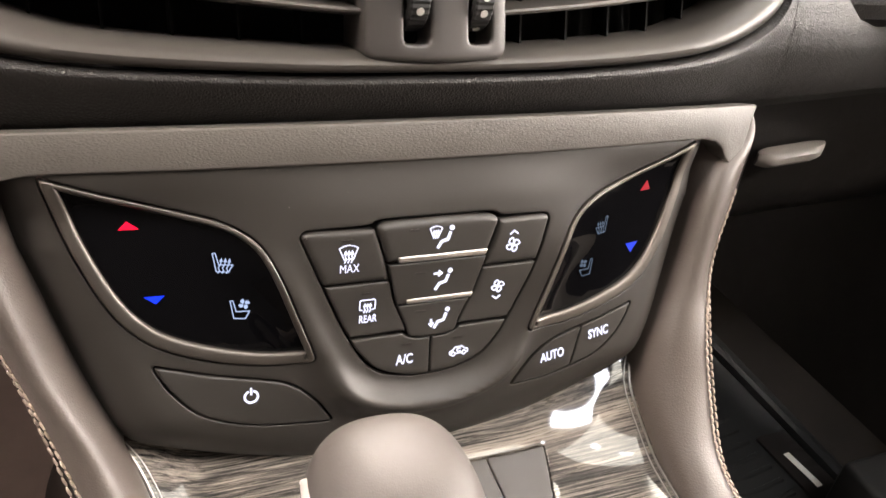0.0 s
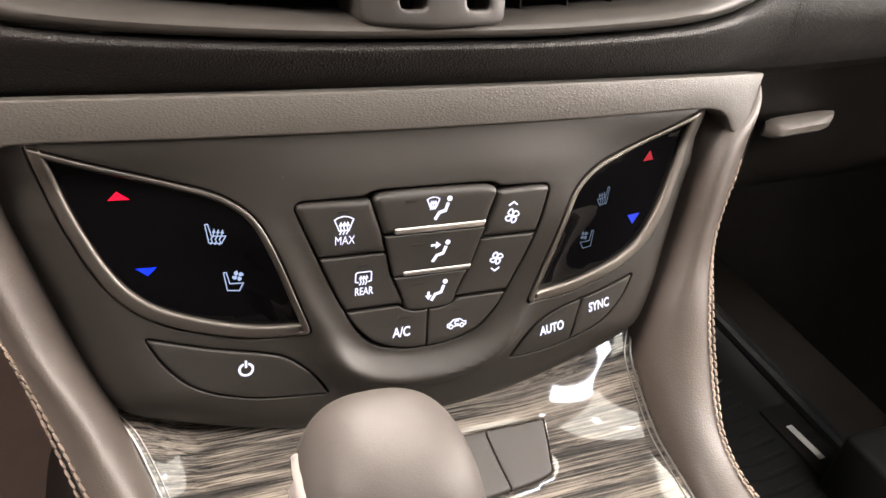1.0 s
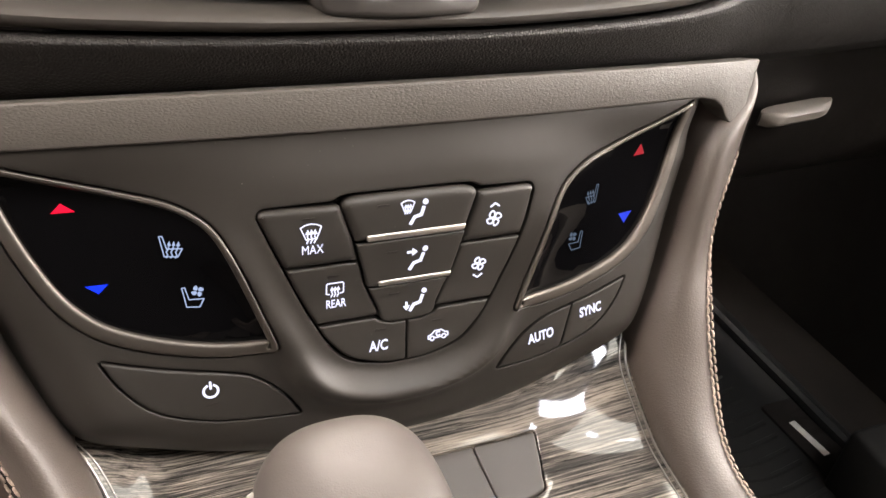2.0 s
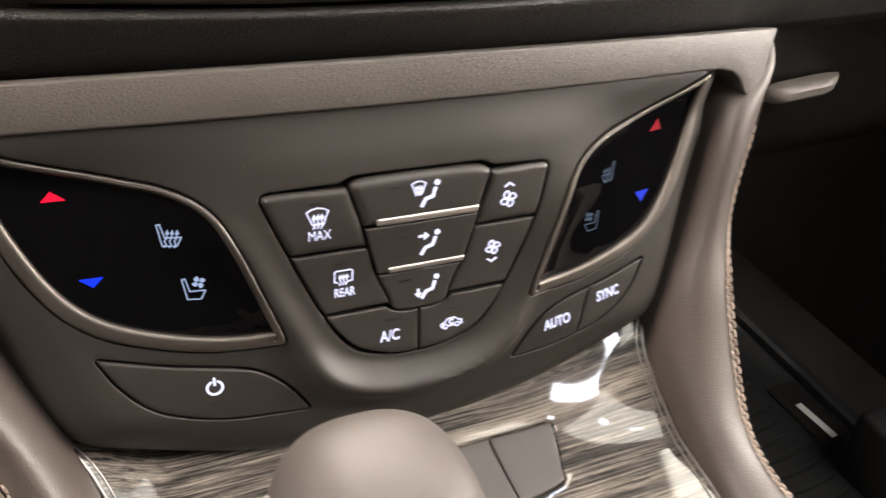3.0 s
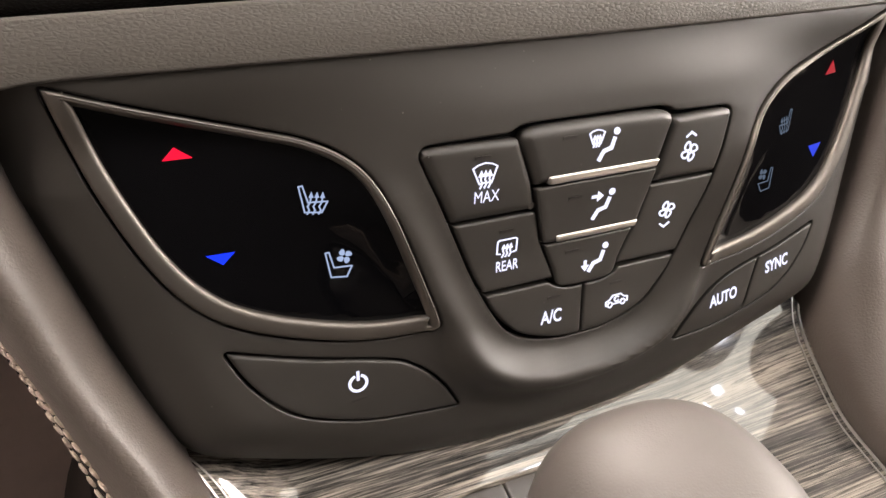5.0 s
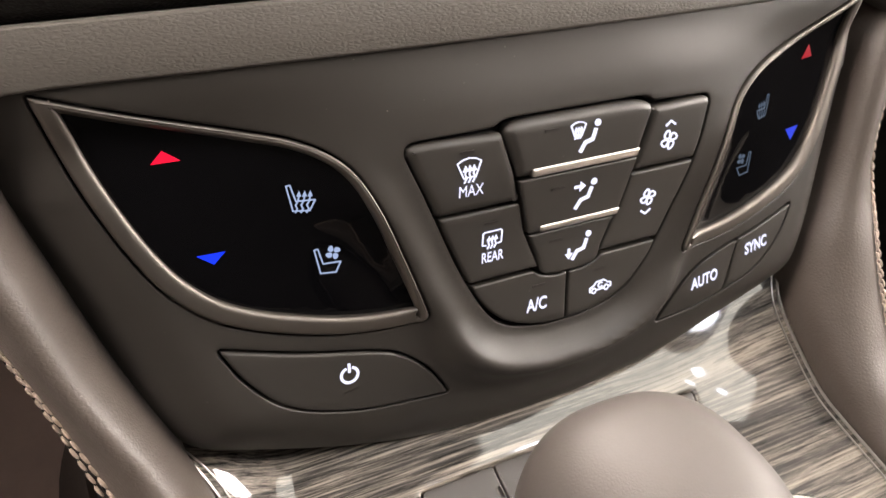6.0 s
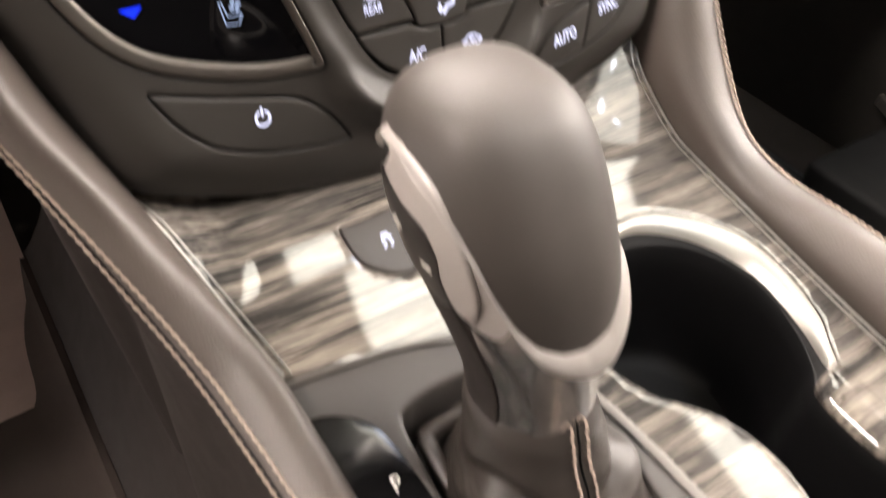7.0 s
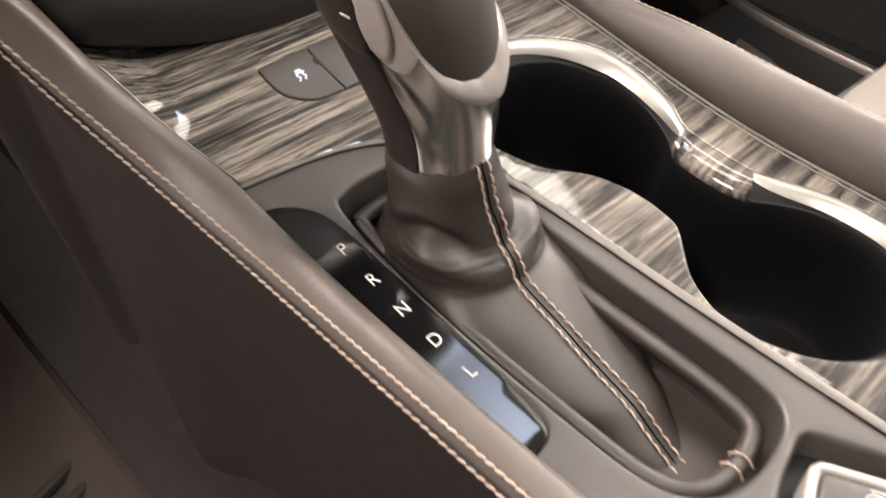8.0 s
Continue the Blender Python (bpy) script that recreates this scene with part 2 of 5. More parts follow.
def area(p):
    return 0.5 * float(np.sum(p[:, 0] * np.roll(p[:, 1], -1) - np.roll(p[:, 0], -1) * p[:, 1]))


def turned(p, ccw=True):
    p = np.array(p, float)
    return p if (area(p) > 0) == ccw else p[::-1]


def moved_in(p, d):
    """Each point of a loop moved by d to its left (d may be one number a point)."""
    a, b = p - np.roll(p, 1, 0), np.roll(p, -1, 0) - p
    a, b = (x / np.maximum(np.linalg.norm(x, axis=1, keepdims=True), 1e-9) for x in (a, b))
    t = a + b
    t /= np.maximum(np.linalg.norm(t, axis=1, keepdims=True), 1e-6)
    n = np.stack([-t[:, 1], t[:, 0]], 1)
    c = np.clip((a * t).sum(1), 0.5, 1)
    return p + n * (np.asarray(d) / c)[:, None]


def inside(q, p):
    x, y = q[:, 0:1], q[:, 1:2]
    x0, y0 = p[:, 0], p[:, 1]
    x1, y1 = np.roll(x0, -1), np.roll(y0, -1)
    cross = ((y0 > y) != (y1 > y)) & (x < (x1 - x0) * (y - y0) / np.where(y1 == y0, 1e-9, y1 - y0) + x0)
    return cross.sum(1) % 2 == 1


def far_from(q, p):
    """Distance of points q to a closed line p."""
    a, b = p, np.roll(p, -1, 0)
    ab = b - a
    t = np.clip(((q[:, None] - a) * ab).sum(-1) / np.maximum((ab**2).sum(-1), 1e-12), 0, 1)
    return np.linalg.norm(q[:, None] - (a + t[..., None] * ab), axis=-1).min(1)


def plate(outer, place, holes=(), bevel=0.5, depth=3.0, step=3.0, hole_bevel=None, hole_depth=None, steps=3):
    """A sheet with rounded rims over a curved ground. place(u, v, w) gives the world point w mm above the ground."""
    loops = [(turned(outer, True), bevel, depth)]
    loops += [(turned(h, False), bevel if hole_bevel is None else hole_bevel, depth if hole_depth is None else hole_depth) for h in holes]
    verts, faces, flat, edges = [], [], [], []
    inner = []
    for loop, bev, dep in loops:
        rings = [(0.0, -dep), (0.0, -bev)]
        for k in range(1, steps + 1):
            t = k / steps * math.pi / 2
            rings.append((bev * (1 - math.cos(t)), -bev * (1 - math.sin(t))))
        n, first = len(loop), len(verts)
        for d, w in rings:
            verts += [place(u, v, w) for u, v in (moved_in(loop, d) if d else loop)]
        for r in range(len(rings) - 1):
            for i in range(n):
                j = (i + 1) % n
                a = first + r * n
                faces.append((a + i, a + j, a + n + j, a + n + i))
        last = moved_in(loop, bev) if bev else loop
        start = len(flat)
        flat += [Vector(p) for p in last]
        edges += [(start + i, start + (i + 1) % n) for i in range(n)]
        inner.append((last, first + (len(rings) - 1) * n))
    hull = inner[0][0]
    lo, hi = hull.min(0), hull.max(0)
    gx, gy = np.meshgrid(np.arange(lo[0] + step / 2, hi[0], step), np.arange(lo[1] + step / 2, hi[1], step))
    grid = np.stack([gx.ravel(), gy.ravel()], 1)
    if len(grid):
        ok = inside(grid, hull) & (far_from(grid, hull) > step * 0.45)
        for h, _ in inner[1:]:
            ok &= ~inside(grid, h) & (far_from(grid, h) > step * 0.45)
        flat += [Vector(p) for p in grid[ok]]
    out, _, tris, origin, _, _ = delaunay_2d_cdt(flat, edges, [], 0, 1e-6)
    index = {}
    for k, o in enumerate(origin):
        if o and o[0] < len(edges):
            run = 0
            for last, first in inner:
                if o[0] < run + len(last):
                    index[k] = first + o[0] - run
                    break
                run += len(last)
    for k, p in enumerate(out):
        if k not in index:
            index[k] = len(verts)
            verts.append(place(p[0], p[1], 0.0))
    flat_out = np.array([tuple(p) for p in out])
    tris = np.array([t for t in tris if len(t) == 3])
    mid = flat_out[tris].mean(1)
    ok = inside(mid, hull)
    for h, _ in inner[1:]:
        ok &= ~inside(mid, h)
    for t in tris[ok]:
        (ax, ay), (bx, by), (cx, cy) = flat_out[t]
        turn = (bx - ax) * (cy - ay) - (by - ay) * (cx - ax)
        if abs(turn) > 1e-7:
            faces.append(tuple(index[i] for i in (t if turn > 0 else t[::-1])))
    return verts, faces


def tube(line, radius, sides=8, closed=False, cap=True, squash=None):
    """A round bar along a line of world points."""
    p = np.array([tuple(q) for q in line], float)
    n = len(p)
    if closed:
        t = np.roll(p, -1, 0) - np.roll(p, 1, 0)
    else:
        t = np.gradient(p, axis=0)
    t /= np.linalg.norm(t, axis=1, keepdims=True)
    ref = np.array(squash if squash else (0, 0, 1), float)
    verts, faces = [], []
    r = radius if isinstance(radius, (list, tuple, np.ndarray)) else [radius] * n
    for i in range(n):
        a = np.cross(t[i], ref)
        if np.linalg.norm(a) < 1e-4:
            a = np.cross(t[i], (1, 0, 0))
        a /= np.linalg.norm(a)
        b = np.cross(a, t[i])
        for k in range(sides):
            c = 2 * math.pi * k / sides
            verts.append(p[i] + r[i] * (a * math.cos(c) + b * math.sin(c)))
    for i in range(n if closed else n - 1):
        j = (i + 1) % n
        for k in range(sides):
            m = (k + 1) % sides
            faces.append((i * sides + k, i * sides + m, j * sides + m, j * sides + k))
    if cap and not closed:
        faces += [tuple(range(sides))[::-1], tuple((n - 1) * sides + k for k in range(sides))]
    return verts, faces


def skin(rows, wrap=False, flip=False):
    """Quads over a grid of points: rows of equal length; wrap joins each row's ends."""
    n, m = len(rows), len(rows[0])
    verts = [tuple(p) for row in rows for p in row]
    faces = []
    for i in range(n - 1):
        for k in range(m if wrap else m - 1):
            j = (k + 1) % m
            q = (i * m + k, i * m + j, (i + 1) * m + j, (i + 1) * m + k)
            faces.append(q[::-1] if flip else q)
    return verts, faces


def box(lo, hi, bevel=0.0):
    """A block with chamfered edges, from two corners in metres."""
    bm = bmesh.new()
    bmesh.ops.create_cube(bm, size=1)
    lo, hi = Vector(lo), Vector(hi)
    for v in bm.verts:
        v.co = Vector((lo[k] + (v.co[k] + 0.5) * (hi[k] - lo[k]) for k in range(3)))
    if bevel:
        bmesh.ops.bevel(bm, geom=bm.edges[:], offset=bevel, segments=3, profile=0.5, affect="EDGES")
    bm.verts.index_update()
    out = [tuple(v.co) for v in bm.verts], [tuple(v.index for v in f.verts) for f in bm.faces]
    bm.free()
    return out


def strokes(lines, width, place, height=0.2, fills=()):
    """Flat raised figures: lines of (u, v) drawn with a pen of that width, and filled outlines."""
    verts, faces = [], []

    def prism(loop):
        loop = turned(loop, True)
        n, a = len(loop), len(verts)
        verts.extend(place(u, v, height) for u, v in loop)
        verts.extend(place(u, v, -0.05) for u, v in loop)
        faces.append(tuple(range(a, a + n)))
        faces.extend((a + n + i, a + n + (i + 1) % n, a + (i + 1) % n, a + i) for i in range(n))

    for line in lines:
        p = np.array(line, float)
        for a, b in zip(p[:-1], p[1:]):
            d = (b - a) / max(np.linalg.norm(b - a), 1e-6)
            n = np.array((-d[1], d[0])) * width / 2
            e = d * width * 0.3
            prism(np.array([a - n - e, b - n + e, b + n + e, a + n - e]))
    for loop in fills:
        prism(np.array(loop, float))
    return verts, faces


def arc(cx, cy, r, a0, a1, n=12):
    return [(cx + r * math.cos(radians(a0 + (a1 - a0) * k / n)), cy + r * math.sin(radians(a0 + (a1 - a0) * k / n))) for k in range(n + 1)]


def lettering(text, size, place, height=0.2, squeeze=1.0, bold=0.012):
    """Raised letters, centred; size: height of capitals in mm."""
    curve = bpy.data.curves.new("letters", "FONT")
    curve.body, curve.align_x, curve.align_y = text, "CENTER", "CENTER"
    curve.resolution_u = 4
    curve.offset = bold
    ob = bpy.data.objects.new("letters", curve)
    scene.collection.objects.link(ob)
    bpy.context.view_layer.update()
    me = bpy.data.meshes.new_from_object(ob.evaluated_get(bpy.context.evaluated_depsgraph_get()))
    k = size / 0.72
    verts = [place(v.co.x * k * squeeze, v.co.y * k, height) for v in me.vertices]
    faces = [tuple(p.vertices) for p in me.polygons]
    bpy.data.objects.remove(ob)
    bpy.data.meshes.remove(me)
    bpy.data.curves.remove(curve)
    return verts, faces


def ease(a, b, x):
    t = np.clip((np.asarray(x, float) - a) / (b - a), 0, 1)
    return t * t * (3 - 2 * t)


# ---- the climate panel: its ground plane leans back 20 degrees; u right, v up, w out, in mm ----
LEAN = radians(20)
SIN, COS = math.sin(LEAN), math.cos(LEAN)


def on_plane(u, v, w=0.0):
    return Vector((u, v * SIN - w * COS, 500 + v * COS + w * SIN)) / 1000


MID = 2.5
HULL = outline([(-60.5, -5.6, 5), (-30, -4.8, 1.5), (-26, -2.6, 4), (29, -2.8, 4), (33, -5.2, 1.5), (60.5, -6.2, 5), (53.5, -32), (42.5, -58), (30.5, -75.5), (14.5, -81.5), (MID, -82.3), (-9.5, -81.5), (-25.5, -75.5), (-37.5, -58), (-50, -31)])
LEFT_DISPLAY = [(-157, 21.2, 1.2), (-139, 15), (-121.5, 9.6), (-104, 4.4), (-92, 0.6), (-81.5, -5.2), (-74.2, -13), (-68, -26), (-62, -42), (-53, -66.5, 4), (-72, -66), (-90.5, -62.6), (-113, -55), (-127, -46), (-138, -31.5), (-149, -6.5)]
RIGHT_DISPLAY = [(-u, *r) for u, *r in LEFT_DISPLAY][::-1]
POWER = [(-121.5, -60.8, 1.5), (-97, -68.2), (-74, -74), (-63, -78.5), (-52, -88.5), (-44, -101, 1.5), (-66, -98.6), (-80, -96), (-95, -90.6), (-106, -83.8), (-115.5, -72.5)]
AUTO = [(114, -72.5), (106, -82), (96, -88.5), (82, -93.5), (68, -97), (50.5, -98.5, 1.5), (57.5, -87), (67, -78), (78, -73), (97, -68.2), (119.5, -61.5, 1.5)]
EDGE = outline([(-175, 24, 2), (175, 24, 2), (171, -4), (162, -29), (153, -56), (141, -86), (132, -101), (112, -110.5), (82, -120), (55, -126), (25, -129.5), (0, -130.2), (-25, -129.5), (-55, -126), (-82, -120), (-112, -110.5), (-132, -101), (-141, -86), (-153, -56), (-162, -29), (-171, -4)], 2.0)
HALF_LINE = np.array([(-8, 16.8), (-20, 15.2), (-48, 8.0), (-71, 4.6), (-85, 3.2), (-120, 0)])[::-1]


def ground(u, v):
    """Height of the fascia over its plane: bowed across, swelling round the middle buttons, rolled back at the rim."""
    q = np.array([[u, v]], float)
    bow = 10 * (1 - (u / 126) ** 2) * ease(-95, -45, v) - 6 * (1 - ease(-115, -85, v))
    middle = np.interp(v, HALF_LINE[:, 0], HALF_LINE[:, 1])
    d = float(far_from(q, HULL)[0]) * (-1 if inside(q + 0.00137, HULL)[0] else 1)
    k = (1 - ease(5, 30, d * (1 - 0.5 * float(ease(-40, -4, v)))))
    wide = 1 - float(ease(25, 125, abs(u - MID)))
    k += (wide - k) * float(ease(-50, -8, v))
    w = bow + (middle - bow) * k
    low = float(1 - ease(-86, -66, v))
    w += (3.4 + 4.6 * low) * math.exp(-(((d - 13 - 2 * low) / 6) ** 2)) * float(1 - ease(-50, 0, v))
    w -= 1.2 * math.exp(-(((d - 2) / 3) ** 2)) * low
    w += (10 - 27.5 * (u / 209) ** 2 + 4.8 - w) * float(ease(2, 22, v))
    rim = float(far_from(q, EDGE)[0]) if v < -10 else 0.97 * max(0.0, 171.5 + 0.15 * v - abs(u))
    rim = min(rim, 24.0)
    return float(w - 15 * (1 - rim / 24) ** 2.2)


CACHE = {}


def on_panel(u, v, w=0.0):
    key = (round(float(u), 2), round(float(v), 2))
    if key not in CACHE:
        CACHE[key] = ground(*key)
    return on_plane(u, v, CACHE[key] + w)


def raised(h):
    return lambda u, v, w: on_panel(u, v, w + h)


panel = root("climate_panel", on_plane(0, -116, -10), "matte black climate control panel with lit buttons", "control panel")
left_line, right_line, power_line, auto_line = (outline(p, 1.2) for p in (LEFT_DISPLAY, RIGHT_DISPLAY, POWER, AUTO))
part("fascia", plate(EDGE, on_panel, [moved_in(turned(p, True), -0.7) for p in (left_line, right_line, power_line, auto_line, HULL)], bevel=1.2, depth=14, step=1.8, hole_bevel=0.7, hole_depth=5), FASCIA, panel)
part("backing", plate(moved_in(turned(EDGE, True), 8), lambda u, v, w: on_panel(u, v, w - 4.5), bevel=0, depth=0.5, step=6), VOID, panel, "black recess behind the buttons")


def icon_at(cu, cv, h, k=1.0, tilt=0.0):
    c, s = math.cos(radians(tilt)), math.sin(radians(tilt))
    return lambda u, v, w: on_panel(cu + k * (c * u - s * v), cv + k * (s * u + c * v), h + w)


def wavy_up(x, y, h):
    """A rising heat wave with an arrow head."""
    return [(x - 0.35, y), (x + 0.35, y + h * 0.3), (x - 0.1, y + h * 0.55), (x + 0.15, y + h * 0.8)], [(x - 0.75, y + h * 0.72), (x + 0.9, y + h * 0.72), (x + 0.15, y + h * 1.12)]


def seat_outline(flip, low):
    """Outline of a seat seen from the side: a slim raked back and a cushion, its foot at height low."""
    p = [(-4.6, low + 8.6), (-3.4, low + 8.9), (-1.5, low + 3.4), (4.6, low + 3.8), (3.0, low), (-2.4, low), (-4.6, low + 8.6)]
    return [(x * flip, y) for x, y in p]


def heated_seat(place, flip=1):
    lines = [seat_outline(flip, -4.4)]
    fills = []
    for k in (-0.6, 1.2, 3.0):
        lines.append([((k - 1.0) * flip, -5.0), ((k - 0.4) * flip, -3.6), ((k - 1.0) * flip, -2.4), ((k - 0.2) * flip, -0.8), (k * flip, 0.8)])
        fills.append([((k - 0.8) * flip, 0.6), ((k + 0.8) * flip, 0.6), ((k + 0.1) * flip, 2.6)])
    return strokes(lines, 0.5, place, 0.15, fills)


def petals(cx, cy, r, n=4, turn=20):
    out = []
    for k in range(n):
        a = radians(turn + 360 / n * k)
        lobe = []
        for t in np.linspace(0, 1, 12, endpoint=False):
            b = 2 * math.pi * t
            x, y = r * (0.58 + 0.42 * math.cos(b)), r * 0.36 * math.sin(b) + 0.16 * r * math.sin(math.pi * (0.58 + 0.42 * math.cos(b)))
            lobe.append((cx + x * math.cos(a) - y * math.sin(a), cy + x * math.sin(a) + y * math.cos(a)))
        out.append(lobe)
    return out


def cooled_seat(place, flip=1):
    return strokes([seat_outline(flip, -4.9)], 0.5, place, 0.15, petals(1.9 * flip, 2.4, 2.7))


def display(line, side):
    """A gloss black touch display in a raised satin bezel."""
    line = turned(line, True)
    t = np.roll(line, -1, 0) - np.roll(line, 1, 0)
    t /= np.linalg.norm(t, axis=1, keepdims=True)
    out_n = np.stack([t[:, 1], -t[:, 0]], 1)
    wide = 2.6 + 3.2 * np.clip(-out_n[:, 1], 0, 1) + 2.2 * np.clip(out_n[:, 0] * side, 0, 1)
    wide = np.convolve(np.r_[wide[-4:], wide, wide[:4]], np.ones(9) / 9, "valid")
    glass_line = moved_in(line, wide)
    for _ in range(2):
        glass_line = 0.25 * np.roll(glass_line, 1, 0) + 0.5 * glass_line + 0.25 * np.roll(glass_line, -1, 0)
    part("display_bezel", plate(line, raised(1.5), [glass_line], bevel=1.3, depth=5, step=2.5, hole_bevel=2.0, hole_depth=4.2, steps=4), BEZEL, panel, "satin dark grey raised bezel")
    glass = part("display_glass", plate(moved_in(glass_line, -0.2), raised(-1.4), bevel=0.1, depth=1.5, step=4), GLASS, panel, "gloss black touch display")
    h = -1.35
    part("warmer_arrow", strokes([], 1, icon_at(126 * side, 0, h), 0.12, [[(-4.1, -1.6), (4.1, -1.5), (-0.5, 1.9)]] if side < 0 else [[(-3.6, -2.6), (3.4, -2.2), (1.2, 2.8)]]), RED_ICON if side < 0 else FAINT_RED, glass, "lit red up arrow")
    part("cooler_arrow", strokes([], 1, icon_at(118.4 * side, -31.8, h), 0.12, [[(-4.1, 1.5), (4.1, 1.7), (0.4, -1.8)]] if side < 0 else [[(-4.2, 2.2), (4.2, 2.6), (-0.4, -2.8)]]), BLUE_ICON if side < 0 else FAINT_BLUE, glass, "lit blue down arrow")
    part("heat_icon", heated_seat(icon_at((91 if side < 0 else 96) * side, -17.2, h, 0.9, 6 * side), -side), DIM_ICON if side < 0 else FAINT_ICON, glass, "pale blue heated seat symbol")
    part("fan_icon", cooled_seat(icon_at((84.8 if side < 0 else 88.5) * side, -38.4, h, 0.9, 6 * side), -side), DIM_ICON if side < 0 else FAINT_ICON, glass, "pale blue ventilated seat symbol")
    return glass


display(left_line, -1)
display(right_line, 1)

power = part("power_button", plate(moved_in(turned(power_line, True), 0.2), raised(0.5), bevel=1.1, depth=5, step=3), BUTTON, panel)
P0 = icon_at(-81.6, -80.6, 0.5)
part("power_symbol", strokes([arc(0, 0, 2.9, 115, 425, 20), [(0, 1.2), (0, 4.2)]], 0.95, P0, 0.15), WHITE_ICON, power, "lit white power symbol")
part("indicator", strokes([[(-2.6, -6.6), (2.6, -6.0)]], 0.6, P0, 0.1), UNLIT, power)

# The two halves of the lower right button.
auto = turned(auto_line, True)
cut = [(91.5, -55), (82.5, -101)]


def halves(line, a, b):
    """The parts of a loop on each side of the line a-b."""
    a, b = np.array(a, float), np.array(b, float)
    n = np.array((-(b - a)[1], (b - a)[0]))
    n /= np.linalg.norm(n)
    both = []
    for sign in (1, -1):
        d = ((line - a) @ n) * sign - 0.35
        out = []
        for i in range(len(line)):
            j = (i + 1) % len(line)
            if d[i] >= 0:
                out.append(line[i])
            if (d[i] >= 0) != (d[j] >= 0):
                out.append(line[i] + (line[j] - line[i]) * d[i] / (d[i] - d[j]))
        both.append(even(np.array(out), 1.2))
    return both


for loop in halves(moved_in(auto, 0.2), *cut):
    is_auto = loop[:, 0].mean() < 88
    b = part("auto_button" if is_auto else "sync_button", plate(loop, raised(0.4), bevel=0.8, depth=5, step=3), BUTTON, panel)
    cu, cv = (72.3, -84.6) if is_auto else (99.3, -75.6)
    tilt = 9
    part("lettering", lettering("AUTO" if is_auto else "SYNC", 5.2, icon_at(cu, cv, 0.4, 1, tilt), 0.35, 0.68, 0.03), WHITE_ICON, b, "lit white letters")
    part("indicator", strokes([[(-1.8, -5.6), (1.8, -5.6)]], 0.8, icon_at(cu, cv, 0.4, 1, tilt), 0.1), UNLIT, b)

# The middle cluster, cut from the hull by its joints.
HULL_IN = moved_in(turned(HULL, True), 0.3)
SIDE_L = np.array([(-31.5, -1), (-29.8, -6), (-24.6, -21.5), (-19.2, -42.5), (-12.5, -57)])


def column(v, side):
    return MID + side * float(np.interp(-v, -SIDE_L[:, 1], -SIDE_L[:, 0]))


def hull_u(v, side):
    p = HULL_IN[np.sign(HULL_IN[:, 0] - MID) == side]
    p = p[p[:, 1].argsort()]
    return float(np.interp(v, p[:, 1], p[:, 0]))


G = 0.35


def side_button(v0, v1, side, top=False):
    """A button between the column and the hull's edge, from v0 down to v1."""
    vs = np.linspace(v0, v1, 8)
    edge = [(hull_u(v, side) - side * 0.0, v) for v in (vs if not top else vs[1:])]
    near = [(column(v, side) + side * G, v) for v in vs[::-1]]
    pts = [near[-1] + (1.2,)]
    if top:
        pts += [(side * 55.5 + (0.5 if side > 0 else 0), v0 + 0.2), (side * 59.2 + (0.3 if side > 0 else 0), v0 - 2.4)]
    else:
        pts += [edge[0] + (0.8,)]
        edge = edge[1:]
    pts += [tuple(e) for e in edge[:-1]] + [edge[-1] + (0.8,), near[0] + (0.8,)] + near[1:-1]
    return outline(pts, 1.2)


def icon_part(b, lines, width, at, fills=(), name="symbol", material=None, label="lit white symbol"):
    return part(name, strokes(lines, width, at, 0.35, fills), material or WHITE_ICON, b, label)


def windscreen(at, b, k=1.0):
    fan = [(-3.4, 1.8), *[(x, 1.8 + 1.2 * (1 - (x / 3.4) ** 2)) for x in (-2, 0, 2)], (3.4, 1.8), (1.7, -2.4), (1.0, -2.2), (-1.0, -2.2), (-1.7, -2.4), (-3.4, 1.8)]
    lines, fills = [[(x * k, y * k) for x, y in fan]], []
    for x in (-1.2, 0, 1.2):
        a, h = wavy_up(x, -3.6, 4.2)
        lines.append([(p * k, q * k) for p, q in a])
        fills.append([(p * k, q * k) for p, q in h])
    icon_part(b, lines, 0.42, at, fills, "defrost_symbol")


def sitting(at, b):
    """The seated outline of an air-flow symbol: a disc over a bent bar."""
    lines = [[(2.5, 1.8), (1.4, -1.6), (-1.8, -2.4), (-3.6, -5.4)]]
    icon_part(b, lines, 1.45, at, [arc(3.3, 4.2, 1.3, 0, 330, 11)], "airflow_symbol")


def lens(b, at, w=4.4):
    part("indicator", strokes([[(-w / 2, 0), (w / 2, 0)]], 1.0, at, 0.3), UNLIT, b)


def whole_button(name, line, h=0.9, bevel=1.3):
    return part(name, plate(line, raised(h), bevel=bevel, depth=6, step=2.3, steps=4), BUTTON, panel)


H1 = 0.9
b = whole_button("max_defrost_button", side_button(-5.9, -30.4, -1, True), H1 + 0.3, 2.6)
windscreen(icon_at(-39.6, -15.6, H1 + 0.3), b, 1.2)
AT = icon_at(-39.4, -22.8, H1 + 0.3)
part("lettering", lettering("MAX", 4.0, AT, 0.9, 0.74, 0.0), WHITE_ICON, b, "lit white letters")
lens(b, icon_at(-40.4, -10.2, H1 + 0.3))
b = whole_button("rear_defrost_button", side_button(-31.2, -57.6, -1), H1)
frame_line = [(-3.6, -1.6), (-3.6, 2.6), (-3.0, 3.1), (3.0, 3.1), (3.6, 2.6), (3.6, -1.6), (2.3, -1.9)]
lines, fills = [frame_line, [(-3.6, -1.6), (-2.3, -1.9)]], []
for x in (-1.3, 0, 1.3):
    a, h = wavy_up(x, -3.2, 4.2)
    lines.append(a)
    fills.append(h)
